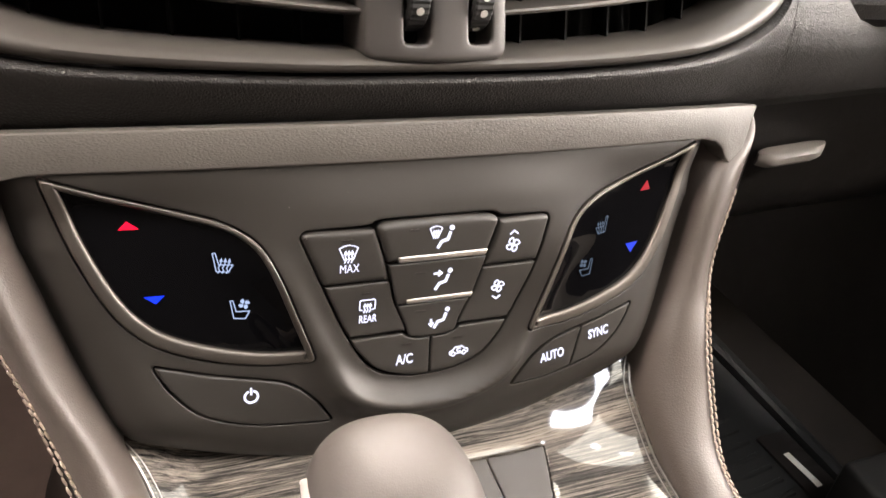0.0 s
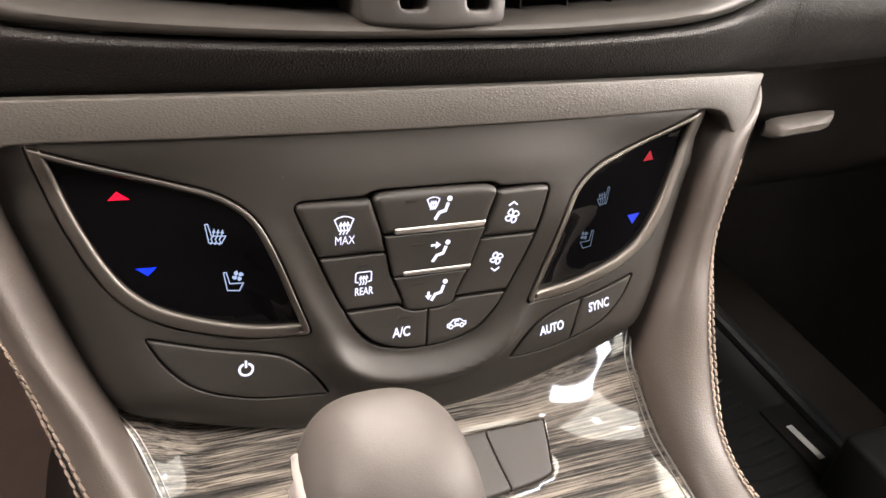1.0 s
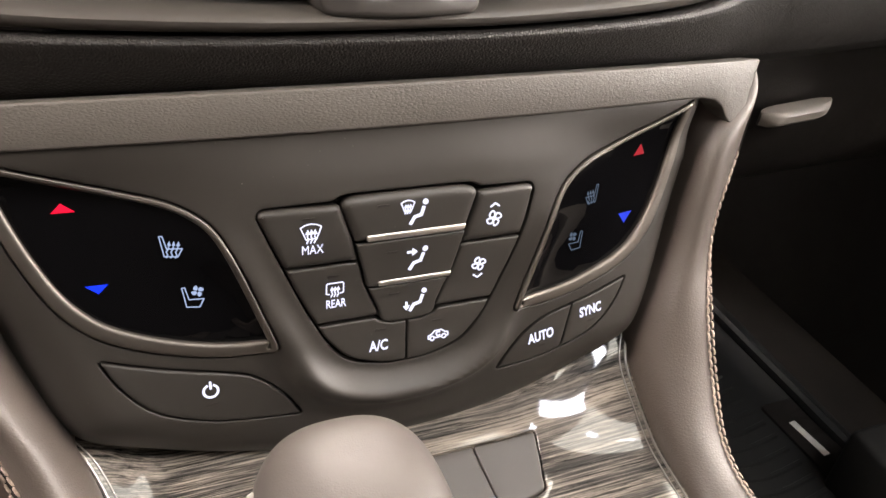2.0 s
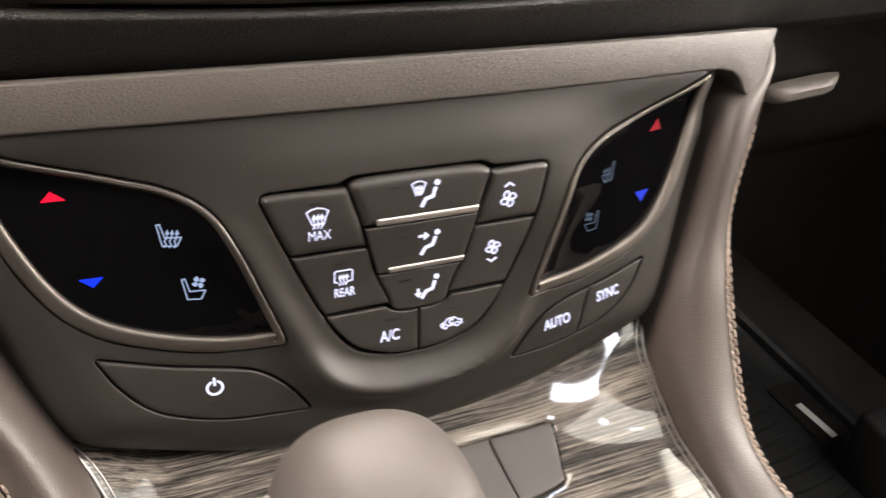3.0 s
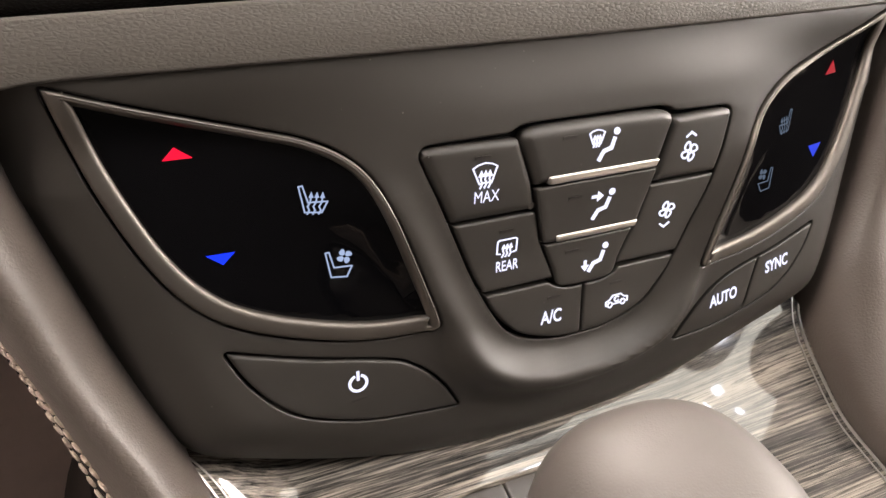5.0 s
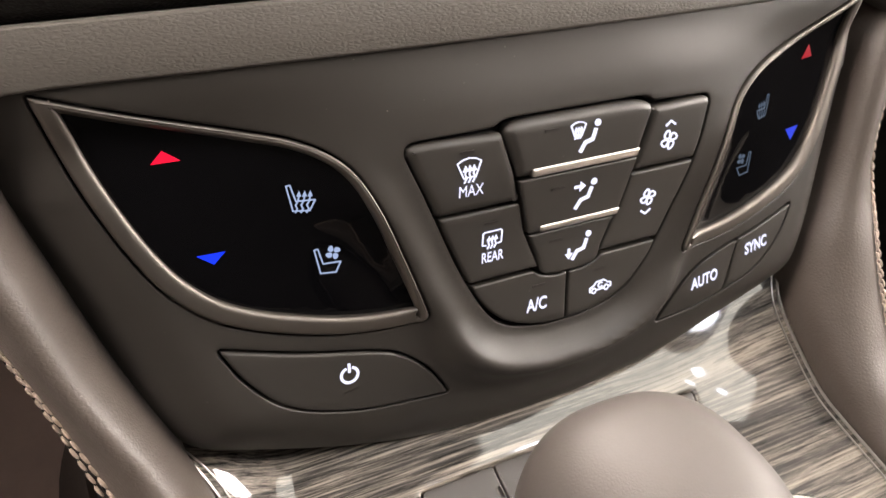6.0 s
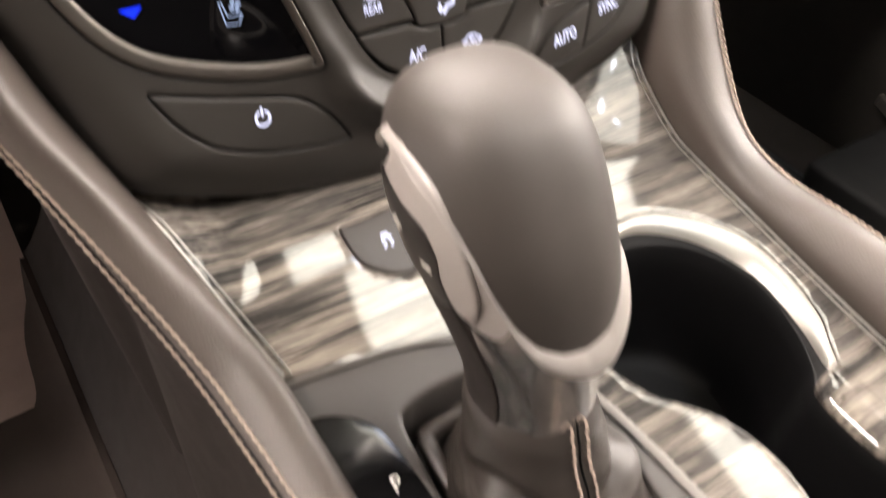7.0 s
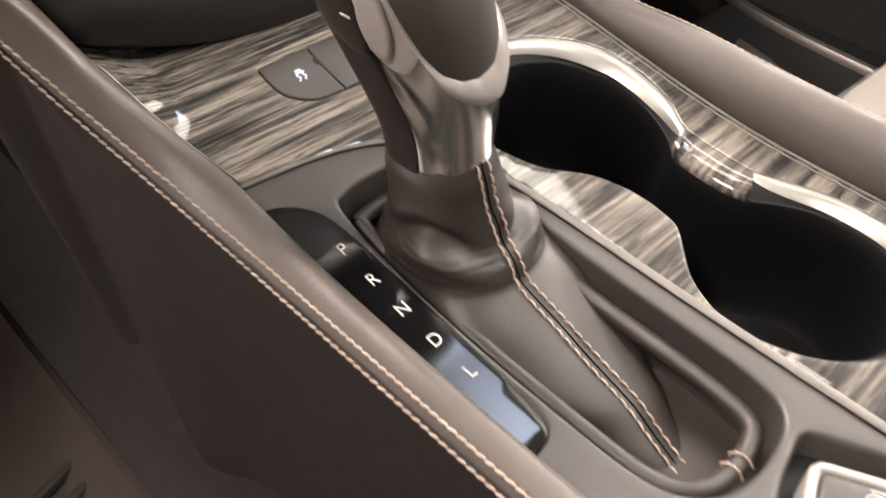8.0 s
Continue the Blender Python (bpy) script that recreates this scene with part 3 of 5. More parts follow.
icon_part(b, lines, 0.42, icon_at(-29.8, -42.4, H1), fills, "defrost_symbol")
part("lettering", lettering("REAR", 3.8, icon_at(-29.4, -49.0, H1), 0.35, 0.68), WHITE_ICON, b, "lit white letters")
lens(b, icon_at(-30.6, -36.2, H1))
b = whole_button("fan_up_button", side_button(-6.5, -28.6, 1, True), H1 + 0.3, 2.6)
FAN1 = icon_at(39.8, -19.4, H1 + 0.3)
icon_part(b, [p + [p[0]] for p in petals(0, 0, 3.5, 4, 15)], 0.6, FAN1, (), "fan_symbol")
icon_part(b, [[(-1.9, 5.4), (0.2, 6.8), (2.2, 5.4)]], 0.7, FAN1, (), "chevron")
b = whole_button("fan_down_button", side_button(-29.4, -57.6, 1), H1)
FAN2 = icon_at(35.0, -40.4, H1)
icon_part(b, [p + [p[0]] for p in petals(0, 0, 3.2, 4, 15)], 0.6, FAN2, (), "fan_symbol")
icon_part(b, [[(-2.0, -5.2), (0, -6.6), (2.0, -5.2)]], 0.7, FAN2, (), "chevron")

# The three air-flow buttons of the column, with a bright bar under the upper two.
top_line = outline([(column(-5.5, -1) + G, -5.6, 2.5), (MID - 25, -3.4), (MID - 10, -3.0), (MID + 10, -3.0), (MID + 24, -3.5), (column(-5.5, 1) - G, -5.8, 2.5), (column(-22.4, 1) - G, -22.4, 1), (column(-22.4, -1) + G, -22.4, 1)], 1.2)
mid_line = outline([(column(-23.1, -1) + G, -23.1, 0.8), (column(-23.1, 1) - G, -23.1, 0.8), (column(-43.6, 1) - G, -43.6, 1), (column(-43.6, -1) + G, -43.6, 1)], 1.2)
low_line = outline([(column(-44.3, -1) + G, -44.3, 0.8), (column(-44.3, 1) - G, -44.3, 0.8), (column(-54, 1) - G, -54), (MID + 11.5, -60.2), (MID + 6, -61.8), (MID - 6, -61.8), (MID - 11.5, -60.2), (column(-54, -1) + G, -54)], 1.2)
HC = 2.0
b = whole_button("windscreen_airflow_button", top_line, HC, 3.2)
sitting(icon_at(4.6, -11.8, HC, 0.92), b)
windscreen(icon_at(0.0, -9.2, HC), b, 0.85)
lens(b, icon_at(-10.4, -7.8, HC))
part("bright_bar", plate(outline([(MID - 20.0, -19.6, 0.9), (MID + 24.0, -19.6, 0.9), (MID + 23.0, -22.6, 0.9), (MID - 19.4, -22.6, 0.9)], 1), raised(HC + 0.6), bevel=0.9, depth=3, step=3), SATIN, b, "satin metal bar")
b = whole_button("face_airflow_button", mid_line, HC, 0.9)
sitting(icon_at(5.4, -32.6, HC, 0.92), b)
icon_part(b, [[(-4.6, 3.2), (-2.4, 3.2)]], 1.0, icon_at(5.4, -32.8, HC), [[(-2.6, 5.0), (-0.3, 3.2), (-2.6, 1.4)]], "arrow")
lens(b, icon_at(-6.2, -28.6, HC))
part("bright_bar", plate(outline([(MID - 14.4, -41.2, 0.9), (MID + 19.2, -41.2, 0.9), (MID + 18.4, -43.8, 0.9), (MID - 13.8, -43.8, 0.9)], 1), raised(HC + 0.6), bevel=0.9, depth=3, step=3), SATIN, b, "satin metal bar")
b = whole_button("floor_airflow_button", low_line, HC - 0.4, 1.1)
sitting(icon_at(6.6, -52.8, HC - 0.4, 0.9), b)
icon_part(b, [[(-4.8, -1.4), (-4.8, -3.2)]], 1.0, icon_at(6.4, -52.2, HC - 0.4), [[(-6.4, -3.0), (-3.2, -3.0), (-4.8, -5.2)]], "arrow")
lens(b, icon_at(-4.2, -48.6, HC - 0.4))

bottom_l = outline([(hull_u(-59.0, -1), -59.0, 0.8), (hull_u(-66, -1), -66), (-26 + MID, -75.6), (-12 + MID, -81.0), (-0.4 + MID, -82.0, 0.6), (-0.4 + MID, -62.6, 0.6), (-6.4 + MID, -62.6), (-12.2 + MID, -60.8), (-14.2 + MID, -59.0, 0.8)], 1.2)
bottom_r = outline([(2 * MID - u, *r) for u, *r in [(hull_u(-59.0, -1), -59.0, 0.8), (hull_u(-66, -1), -66), (-26 + MID, -75.6), (-12 + MID, -81.0), (-0.4 + MID, -82.0, 0.6), (-0.4 + MID, -62.6, 0.6), (-6.4 + MID, -62.6), (-12.2 + MID, -60.8), (-14.2 + MID, -59.0, 0.8)]], 1.2)
b = whole_button("air_conditioning_button", bottom_l, H1, 1.0)
part("lettering", lettering("A/C", 5.0, icon_at(-10.6, -72.6, H1), 0.35, 0.74, 0.02), WHITE_ICON, b, "lit white letters")
lens(b, icon_at(-10.0, -65.0, H1))
b = whole_button("recirculation_button", bottom_r, H1, 1.0)
CAR = icon_at(17.2, -72.4, H1, 1.0, 3)
icon_part(b, [[(-4.6, -1.2), (-4.6, 0.2), (-3.0, 0.8), (-1.6, 2.2), (1.8, 2.2), (3.4, 0.8), (4.8, 0.4), (4.8, -1.2), (3.9, -1.2)], [(-4.6, -1.2), (-3.9, -1.2)], [(-1.6, -1.2), (1.6, -1.2)], arc(-2.8, -1.2, 1.0, 0, 330, 10), arc(2.8, -1.2, 1.0, 0, 330, 10), arc(0.2, 0.5, 1.0, 40, 320, 8)], 0.5, CAR, (), "car_symbol")
lens(b, icon_at(16.4, -65.0, H1))


# ---- the centre console: x and y in mm as in the plan, h above its curved top ----
TOP_Y = np.array([-460, -300, -240, -200, -160, -124, -90, -64, -40, -20, 60.0])
TOP_Z = np.array([329, 329, 330, 333.5, 340, 347, 353.2, 358.8, 367, 377, 420])


def top_z(x, y):
    """Height of the console top: sloping to level, swept up at its front corners."""
    z = float(np.mean(np.interp(y + np.linspace(-26, 26, 27), TOP_Y, TOP_Z)))
    return z + 17 * float(ease(98 if x < 0 else 50, 142, abs(x)) * ease(-70, -10, y))


def on_top(x, y, h=0.0):
    return Vector((x, y, top_z(x, y) + h)) / 1000


def topped(h):
    return lambda x, y, w: on_top(x, y, w + h)


def back(s):
    """y of a point s mm behind the climate panel's foot."""
    return -41 - 0.98 * s


console = root("centre_console", (0, -0.2, 0.0), "dark centre console with grey wood inlay and cup holders", "console")
BEZEL_EDGE = [(-122, -99.6), (-108, -100.2), (-88, -101.8), (-66, -104.6), (-46, -109.5), (-31, -117), (-16, -134), (-4, -158), (3, -194), (6, -234), (6.5, -294), (6.5, -433)]
bezel_edge = spline(BEZEL_EDGE, n=8)
CUPS = [(10, -141), (18, -119), (42, -99), (78, -92.5), (104, -105.5), (121.5, -127), (125.5, -152), (121, -177), (112, -192), (108, -199, 4), (108, -212), (108, -229), (108.5, -242, 4), (116, -259), (122, -276), (124.5, -296), (121, -318), (106, -340), (80, -352), (56, -350), (35, -341.5), (20, -326), (11.5, -305), (11.5, -282), (20.5, -262.5), (33, -249.5), (44, -239, 4), (46.5, -222), (45, -206.5, 5), (37.5, -189.5), (20.5, -170.5), (11, -149)]
HOLE = [(12, -143), (20, -121.5), (44, -104.5), (70, -103), (95, -116), (110, -140), (112, -158), (108, -177), (101, -192), (93, -201, 4), (89.5, -208), (89.5, -234), (93, -250, 4), (102, -261), (110.5, -277), (113.5, -297), (110, -316), (97, -335), (77, -345), (57, -344), (37, -337), (22.5, -323), (13.5, -304), (13.5, -283), (22, -264.5), (34.5, -251.5), (45.8, -240, 4), (48, -222), (46.5, -205, 5), (39, -187.5), (22, -168.5), (12.7, -149)]
SWITCHES = outline([(-58.5, -42.6, 2.5), (8, -41.8), (73.5, -42.2, 2.5), (69, -63), (61, -72), (8, -76), (-45, -73.8, 6), (-56.5, -62)], 1.5)
cup_outer, cup_inner = outline(CUPS, 2.5), outline(HOLE, 2.5)
wood_line = np.array([(-150, back(-62)), (150, back(-62)), (150, -14), (143, -28), (140, -54), (139, -95), (139, -160), (139, -340), (139, back(420)), (7.9, back(420)), *[(x + 1.2, y) for x, y in bezel_edge[::-1]], (-128, -56), (-137, -28), (-150, -14)])
wood_line = even(wood_line, 4)
part("wood_inlay", plate(wood_line, on_top, [SWITCHES, cup_outer], bevel=1.0, depth=4, step=3.5, hole_bevel=0.9, hole_depth=6), WOOD, console, "glossy grey streaked wood inlay")


def strip(a, b, wa, wb, n=4):
    """A curved band from loop a (height wa) to loop b (height wb) of the console top."""
    m = 240
    a, b = (even(turned(p, True), 1) for p in (a, b))

    def fit_to(p, n):
        q = np.vstack([p, p[:1]])
        d = np.r_[0, np.cumsum(np.linalg.norm(np.diff(q, axis=0), axis=1))]
        at = np.linspace(0, d[-1], n + 1)[:-1]
        return np.stack([np.interp(at, d, q[:, k]) for k in (0, 1)], 1)

    a = fit_to(a, m)
    nearest = []
    for p in a:
        nearest.append(b[np.linalg.norm(b - p, axis=1).argmin()])
    b2 = np.array(nearest)
    for _ in range(6):
        b2 = 0.25 * np.roll(b2, 1, 0) + 0.5 * b2 + 0.25 * np.roll(b2, -1, 0)
    rows = []
    for k in range(n + 1):
        t = k / n
        w = wa + (wb - wa) * t + 1.6 * math.sin(math.pi * t)
        rows.append([on_top(*(p + (q - p) * t), w) for p, q in zip(a, b2)])
    return skin(rows, True)


part("cup_throat", strip(cup_outer, cup_inner, -0.8, -7.5, 5), CUP, console, "black plastic throat of the cup holders")
for first, last in ((2, 9), (12, 19)):
    a = spline([p[:2] for p in CUPS[first:last + 1]], n=8)
    b = spline([p[:2] for p in HOLE[first:last + 1]], n=8)
    rows = []
    for t in np.linspace(0, 1, 8):
        fade = np.sin(np.linspace(0.06, math.pi - 0.06, len(a))) ** 0.5
        q = a + (b - a) * (0.05 + 0.85 * t * fade)[:, None]
        rows.append([on_top(x, y, 0.3 + (-5.0) * t * f + 2.2 * math.sin(math.pi * t) * f) for (x, y), f in zip(q, fade)])
    part("cup_rim", skin(rows, flip=True), BRIGHT, console, "bright satin metal crescent on the cup holder rim")
a = spline([p[:2] for p in CUPS[9:13]], n=10)
b = spline([p[:2] for p in HOLE[9:13]], n=10)
part("wood_lip", skin([[on_top(*(p + (q - p) * t), h) for p, q in zip(a, b)] for t, h in ((-0.1, -0.6), (0.05, 0.2), (0.35, 0.0), (0.7, -1.0), (0.92, -3.2), (1.0, -6.0), (1.0, -13.0))], flip=True), WOOD, console, "wood edge turned down between the cup holders")
liner = turned(cup_inner, True)
rows = []
for d, h in ((-1.5, -6.0), (-0.5, -6.2), (0.4, -7.6), (1.2, -20), (3, -50), (5, -74), (9, -80), (16, -82)):
    rows.append([on_top(x, y, h) for x, y in moved_in(liner, d)])
v, f = skin(rows, True)
f.append(tuple(len(v) - len(liner) + i for i in range(len(liner))))
part("cup_liner", (v, f), CUP, console, "deep black cup holder well")
slope = np.gradient(bezel_edge, axis=0)
slope /= np.linalg.norm(slope, axis=1)[:, None]
rows = []
for (x, y), (a, b) in zip(bezel_edge, slope):
    wide = 2.2 + 2.4 * float(ease(-60, 0, x))
    rows.append([on_top(x + b * wide * k, y - a * wide * k, h) for k, h in ((-0.75, -0.6), (-0.7, 0.7), (-0.5, 1.05), (0.0, 1.0), (0.2, 0.8), (0.3, 0.4), (0.32, -0.6))])
part("bright_edge", skin(rows, flip=False), BAND, console, "satin metal edging beside the wood")

# Grey bezel round the shifter, with the boot tray and gear display cut out.
TRAY = outline([(-78, back(96)), (-72, back(89)), (-60, back(86.5)), (-40, back(87)), (-20, back(96)), (-10, back(115)), (-7, back(160)), (-6, back(230)), (-8, back(276)), (-15, back(294)), (-32, back(301)), (-54, back(301)), (-70, back(292)), (-79, back(272)), (-80.5, back(220)), (-80.5, back(140))], 2)
GEAR = outline([(-114.5, back(77), 4), (-104, back(79)), (-95, back(85)), (-89.5, back(94)), (-87, back(108)), (-85.6, back(150)), (-85.4, back(200)), (-86.5, back(224)), (-89, back(233)), (-96, back(238)), (-114.5, back(240), 4)], 2)
RECESS = outline([(-56, -351, 4), (-44, -345.5, 4), (-27, -341.5, 3), (-18, -339.5, 4), (-14, -344), (4, -384, 5), (-32, -412, 5)], 2)
bezel_line = even(np.array([*[(x - 1.4, y) for x, y in bezel_edge], (5.1, back(420)), (-117, back(420)), (-119, -160), (-121, -108)]), 3)
part("shifter_bezel", plate(bezel_line, topped(-0.6), [TRAY, GEAR, RECESS], bevel=0.8, depth=4, step=5, hole_bevel=2.6, hole_depth=56), GREY, console, "matte grey shifter surround")
gear_display = part("gear_display", plate(turned(outline([(-114.5, -114.5, 4), (-103, -117), (-96, -121), (-91, -126), (-87, -134), (-84.4, -150), (-83.2, -180), (-83.2, -215), (-84.2, -246), (-86, -261), (-89, -270), (-94, -274), (-114.5, -277, 4)], 2), True), topped(-0.3), bevel=0.3, depth=0.8, step=5), LENS, console, "gloss black gear position display")


def top_icon(cx, cy, h, k=1.0, tilt=0.0):
    c, s = math.cos(radians(tilt)), math.sin(radians(tilt))
    return lambda u, v, w: on_top(cx + k * (c * u - s * v), cy + k * (s * u + c * v), h + w)


for letter, y in (("P", -153.4), ("R", -173.4), ("N", -192.8), ("D", -212.8), ("L", -233)):
    part("gear_letter", lettering(letter, 6.6, top_icon(-93, y, 0.1), 0.1, 0.9, 0.0), PRINT, gear_display, "white gear letter")
part("tray_floor", plate(moved_in(turned(TRAY, True), -3), topped(-36), bevel=0.2, depth=2, step=8), LEATHER, console, "dark tray floor under the boot")

# Row of switches in the wood.
cuts = [-59, -27.2, 6.0, 38.0, 74.5]
for k in range(4):
    a, c = cuts[k], cuts[k + 1]
    lo = [(a, back(-6)), (a + (3 if k else 0), back(40))]
    piece = moved_in(turned(SWITCHES, True), 0.7)
    if k:
        piece = max(halves(moved_in(piece, 0.0) if k else piece, (cuts[k], back(-6)), (cuts[k] + (1.2 if k < 3 else 4.5), back(40))), key=lambda p: p[:, 0].mean())
    if k < 3:
        piece = min(halves(piece, (cuts[k + 1], back(-6)), (cuts[k + 1] + (1.2 if k < 2 else 4.5), back(40))), key=lambda p: p[:, 0].mean())
    b = part("console_switch", plate(even(piece, 1.5), topped(0.6), bevel=1.0, depth=6, step=4), GREY, console, "grey console push switch")
    if k == 0:
        part("traction_symbol", strokes([[(-3, -2.6), (-1.2, -0.8), (-2.6, 0.6), (-0.8, 2.2)], [(0.4, -2.6), (2.2, -0.8), (0.8, 0.6), (2.6, 2.2)]], 0.9, top_icon(-40.5, -57, 0.6), 0.15, [[(-2.6, 1.6), (2.4, 1.6), (1.6, 4.2), (-1.6, 4.2)]]), WHITE_ICON, b, "lit white symbol")
part("switch_backing", plate(moved_in(turned(SWITCHES, True), -2), topped(-4), bevel=0.1, depth=1, step=8), VOID, console)

# Parking brake switch behind the tray.
part("recess_floor", plate(moved_in(turned(RECESS, True), -3), topped(-16), bevel=0.2, depth=2, step=8), RUBBER, console, "black recess round the parking brake switch")
brake_line = outline([(-49, -355, 7), (-27.5, -347.5, 7), (-6, -391, 6), (-31, -405, 6)], 2)
part("brake_switch_frame", plate(brake_line, topped(3), [moved_in(turned(brake_line, True), 4.5)], bevel=2.2, depth=20, step=4), SILVER, console, "satin silver switch frame")
key = part("brake_switch", plate(moved_in(turned(brake_line, True), 5.0), topped(2.0), bevel=1.4, depth=10, step=4), GREY, console, "grey parking brake switch")
part("brake_symbol", strokes([arc(0, 0, 4, 0, 350, 16), arc(0, 0, 6, 130, 230, 8), arc(0, 0, 6, -50, 50, 8)], 0.7, top_icon(-28, -374, 2.0), 0.12), PRINT, key)

# ---- padded bolsters along both sides ----
SECTION = {  # inner edge, crest, seam, in mm, from the dash back along the console
    -1: [
        ((176, 46, 514), (200, 27, 520), (211, 33, 523)),
        ((173, 30, 508), (192, 12, 512), (208, 23, 513)),
        ((169, 12, 489), (182, -5, 495), (197, 14, 487)),
        ((153, -5, 442), (167, -22, 450), (180, 2, 445)),
        ((140, -16, 413), (152, -37, 423), (168, -15, 419)),
        ((131, -26, 390), (139, -52, 400), (154, -45, 391.5)),
        ((120, -56, 365), (125.5, -78, 379), (143, -75, 371)),
        ((112, -95, 352), (117.5, -108, 365), (136, -108, 358)),
        ((108, -160, 340), (115.5, -160, 354), (131, -160, 349.5)),
        ((107.5, -240, 331), (115.5, -240, 353), (130, -240, 349)),
        ((106.5, -340, 328), (115, -340, 353), (129.5, -340, 349)),
        ((106.5, -480, 328), (115, -480, 353), (129.5, -480, 349)),
    ],
    1: [
        ((176, 46, 514), (202, 27, 521), (213, 33, 524)),
        ((173, 30, 508), (193, 12, 512), (210, 23, 514)),
        ((168, 12, 489), (176.4, -1.8, 494.6), (196, 8, 487)),
        ((152, -5, 442), (161.0, -20.0, 450.6), (181, -8, 451)),
        ((139, -17, 413), (148.6, -34.4, 422.8), (171, -32, 424)),
        ((134, -28, 391), (143.0, -50.2, 398.4), (167, -57, 392)),
        ((136, -54, 368), (142.0, -73.8, 376.6), (164, -82, 369)),
        ((138, -95, 354), (146.2, -107.0, 360.3), (166, -112, 358)),
        ((139, -160, 347), (153.5, -160, 360.5), (174, -160, 352)),
        ((139, -240, 337), (153.5, -240, 357.5), (174, -240, 348)),
        ((139, -340, 335), (153.5, -340, 357.5), (174, -340, 348)),
        ((139, -480, 335), (153.5, -480, 357.5), (174, -480, 348)),
    ],
}


def bolster(side):
    thing = root("console_bolster", (side * 0.15, -0.2, 0.0), "dark leather padded console side bolster with tan double stitching", "bolster", "console bolsters")
    keys = np.array(SECTION[side], float)
    inner, crest, seam = (spline(keys[:, k], n=14) for k in range(3))
    top_rows, side_rows, line_a, line_b = [], [], [], []
    for i, c, s in zip(inner, crest, seam):
        ctrl = 2 * c - (i + s) / 2
        out = (s - c) / np.linalg.norm(s - c)
        down = np.array((0.0, 0.0, -1.0))
        tuck = float(ease(365, 450, s[2]))
        fall = np.array((0.0, 0.3 * tuck, -1.0))
        down = down * (1 - 0.4 * tuck) + np.array((-0.5, 0.6, 0)) * tuck
        down /= np.linalg.norm(down)
        arch = [i * (1 - t) ** 2 + ctrl * (2 * t * (1 - t)) + s * t * t for t in np.linspace(0, 0.94, 15)]
        under = i + np.array((0, 0, -14.0) if i[2] < 400 else (0, 14.0, 0))
        section = [under, i * 0.7 + under * 0.3, *arch, s - out * 1.6 - down * 0.6, s - out * 0.4 + down * 0.4, s + down * 2.2]
        top_rows.append([(side * p[0] / 1000, p[1] / 1000, p[2] / 1000) for p in section])
        fine = [i * (1 - t) ** 2 + ctrl * (2 * t * (1 - t)) + s * t * t for t in np.linspace(0.6, 1, 60)]
        bulge = ctrl - (i + s) / 2
        a = min(fine, key=lambda p: abs(np.linalg.norm(p - s) - 2.8)) + bulge / np.linalg.norm(bulge) * 0.3
        b = s + fall * 2.3 + out * 1.8
        low = np.array((min(s[0], 150) - 2 - 22 * tuck, s[1] + 36 * tuck, 20.0))
        wall = spline([s + fall * 1.6, s + fall * 2.2 + out * 1.7, b, s + down * 20 + out * (2.4 - 3 * tuck), s + down * 60 + out * 2, (s + down * 60 - out * 2) * 0.35 + low * 0.65, low], n=4)
        side_rows.append([(side * p[0] / 1000, p[1] / 1000, p[2] / 1000) for p in wall])
        line_a.append((side * a[0] / 1000, a[1] / 1000, a[2] / 1000))
        line_b.append((side * b[0] / 1000, b[1] / 1000, b[2] / 1000))
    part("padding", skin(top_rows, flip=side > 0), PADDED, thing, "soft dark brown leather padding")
    # The flank's shade is put into its darker leather colour.
    part("side_panel", skin(side_rows, flip=side > 0), SIDE, thing, "dark leather side panel with shade in its colour")
    data = mesh_of("stitch", *tube([(-0.0021, 0, 0.0), (-0.0015, 0, 0.0006), (0, 0, 0.00085), (0.0015, 0, 0.0006), (0.0021, 0, 0.0)], [0.00035, 0.00056, 0.00065, 0.00056, 0.00035], 6), THREAD, 60)
    for line in (line_a, line_b):
        p = even(np.array(line), 0.0046, False)
        for q0, q1 in zip(p[:-1], p[1:]):
            if q0[2] > 0.487:
                continue
            ob = new("stitch", data)
            ob.parent = thing
            d = Vector(q1 - q0).normalized()
            n = Vector((side * 0.35, -0.25, 0.9))
            n = (n - d * n.dot(d)).normalized()
            m = Matrix((d, n.cross(d), n)).transposed().to_4x4()
            ob.matrix_local = Matrix.Translation(Vector((q0 + q1) / 2) - thing.location) @ m @ pose(0, 0, 0, 0, 0, 9)
    return thing


left_bolster = bolster(-1)
bolster(1)
flank = []
for y in np.linspace(-0.48, 0.4, 24):
    flank.append([(x, y, z) for x, z in spline([(-0.12, 0.2), (-0.135, 0.13), (-0.15, 0.085), (-0.166, 0.057), (-0.176, 0.045)], n=5)])
part("lower_panel", skin(flank), SIDE, left_bolster, "dark leather lower side panel with shade in its colour")
part("panel_gap", tube([(-0.1775, y, 0.0435) for y in np.linspace(-0.48, 0.4, 24)], 0.0016, 8), VOID, left_bolster, "dark joint under the side panel")
part("carpet_edge", skin([[(x, y, z) for x, z in ((-0.176, 0.046), (-0.182, 0.046), (-0.19, 0.03), (-0.215, 0.012), (-0.26, 0.0105))] for y in np.linspace(-0.48, 0.4, 24)]), MAT, left_bolster, "dark carpet at the foot of the console")

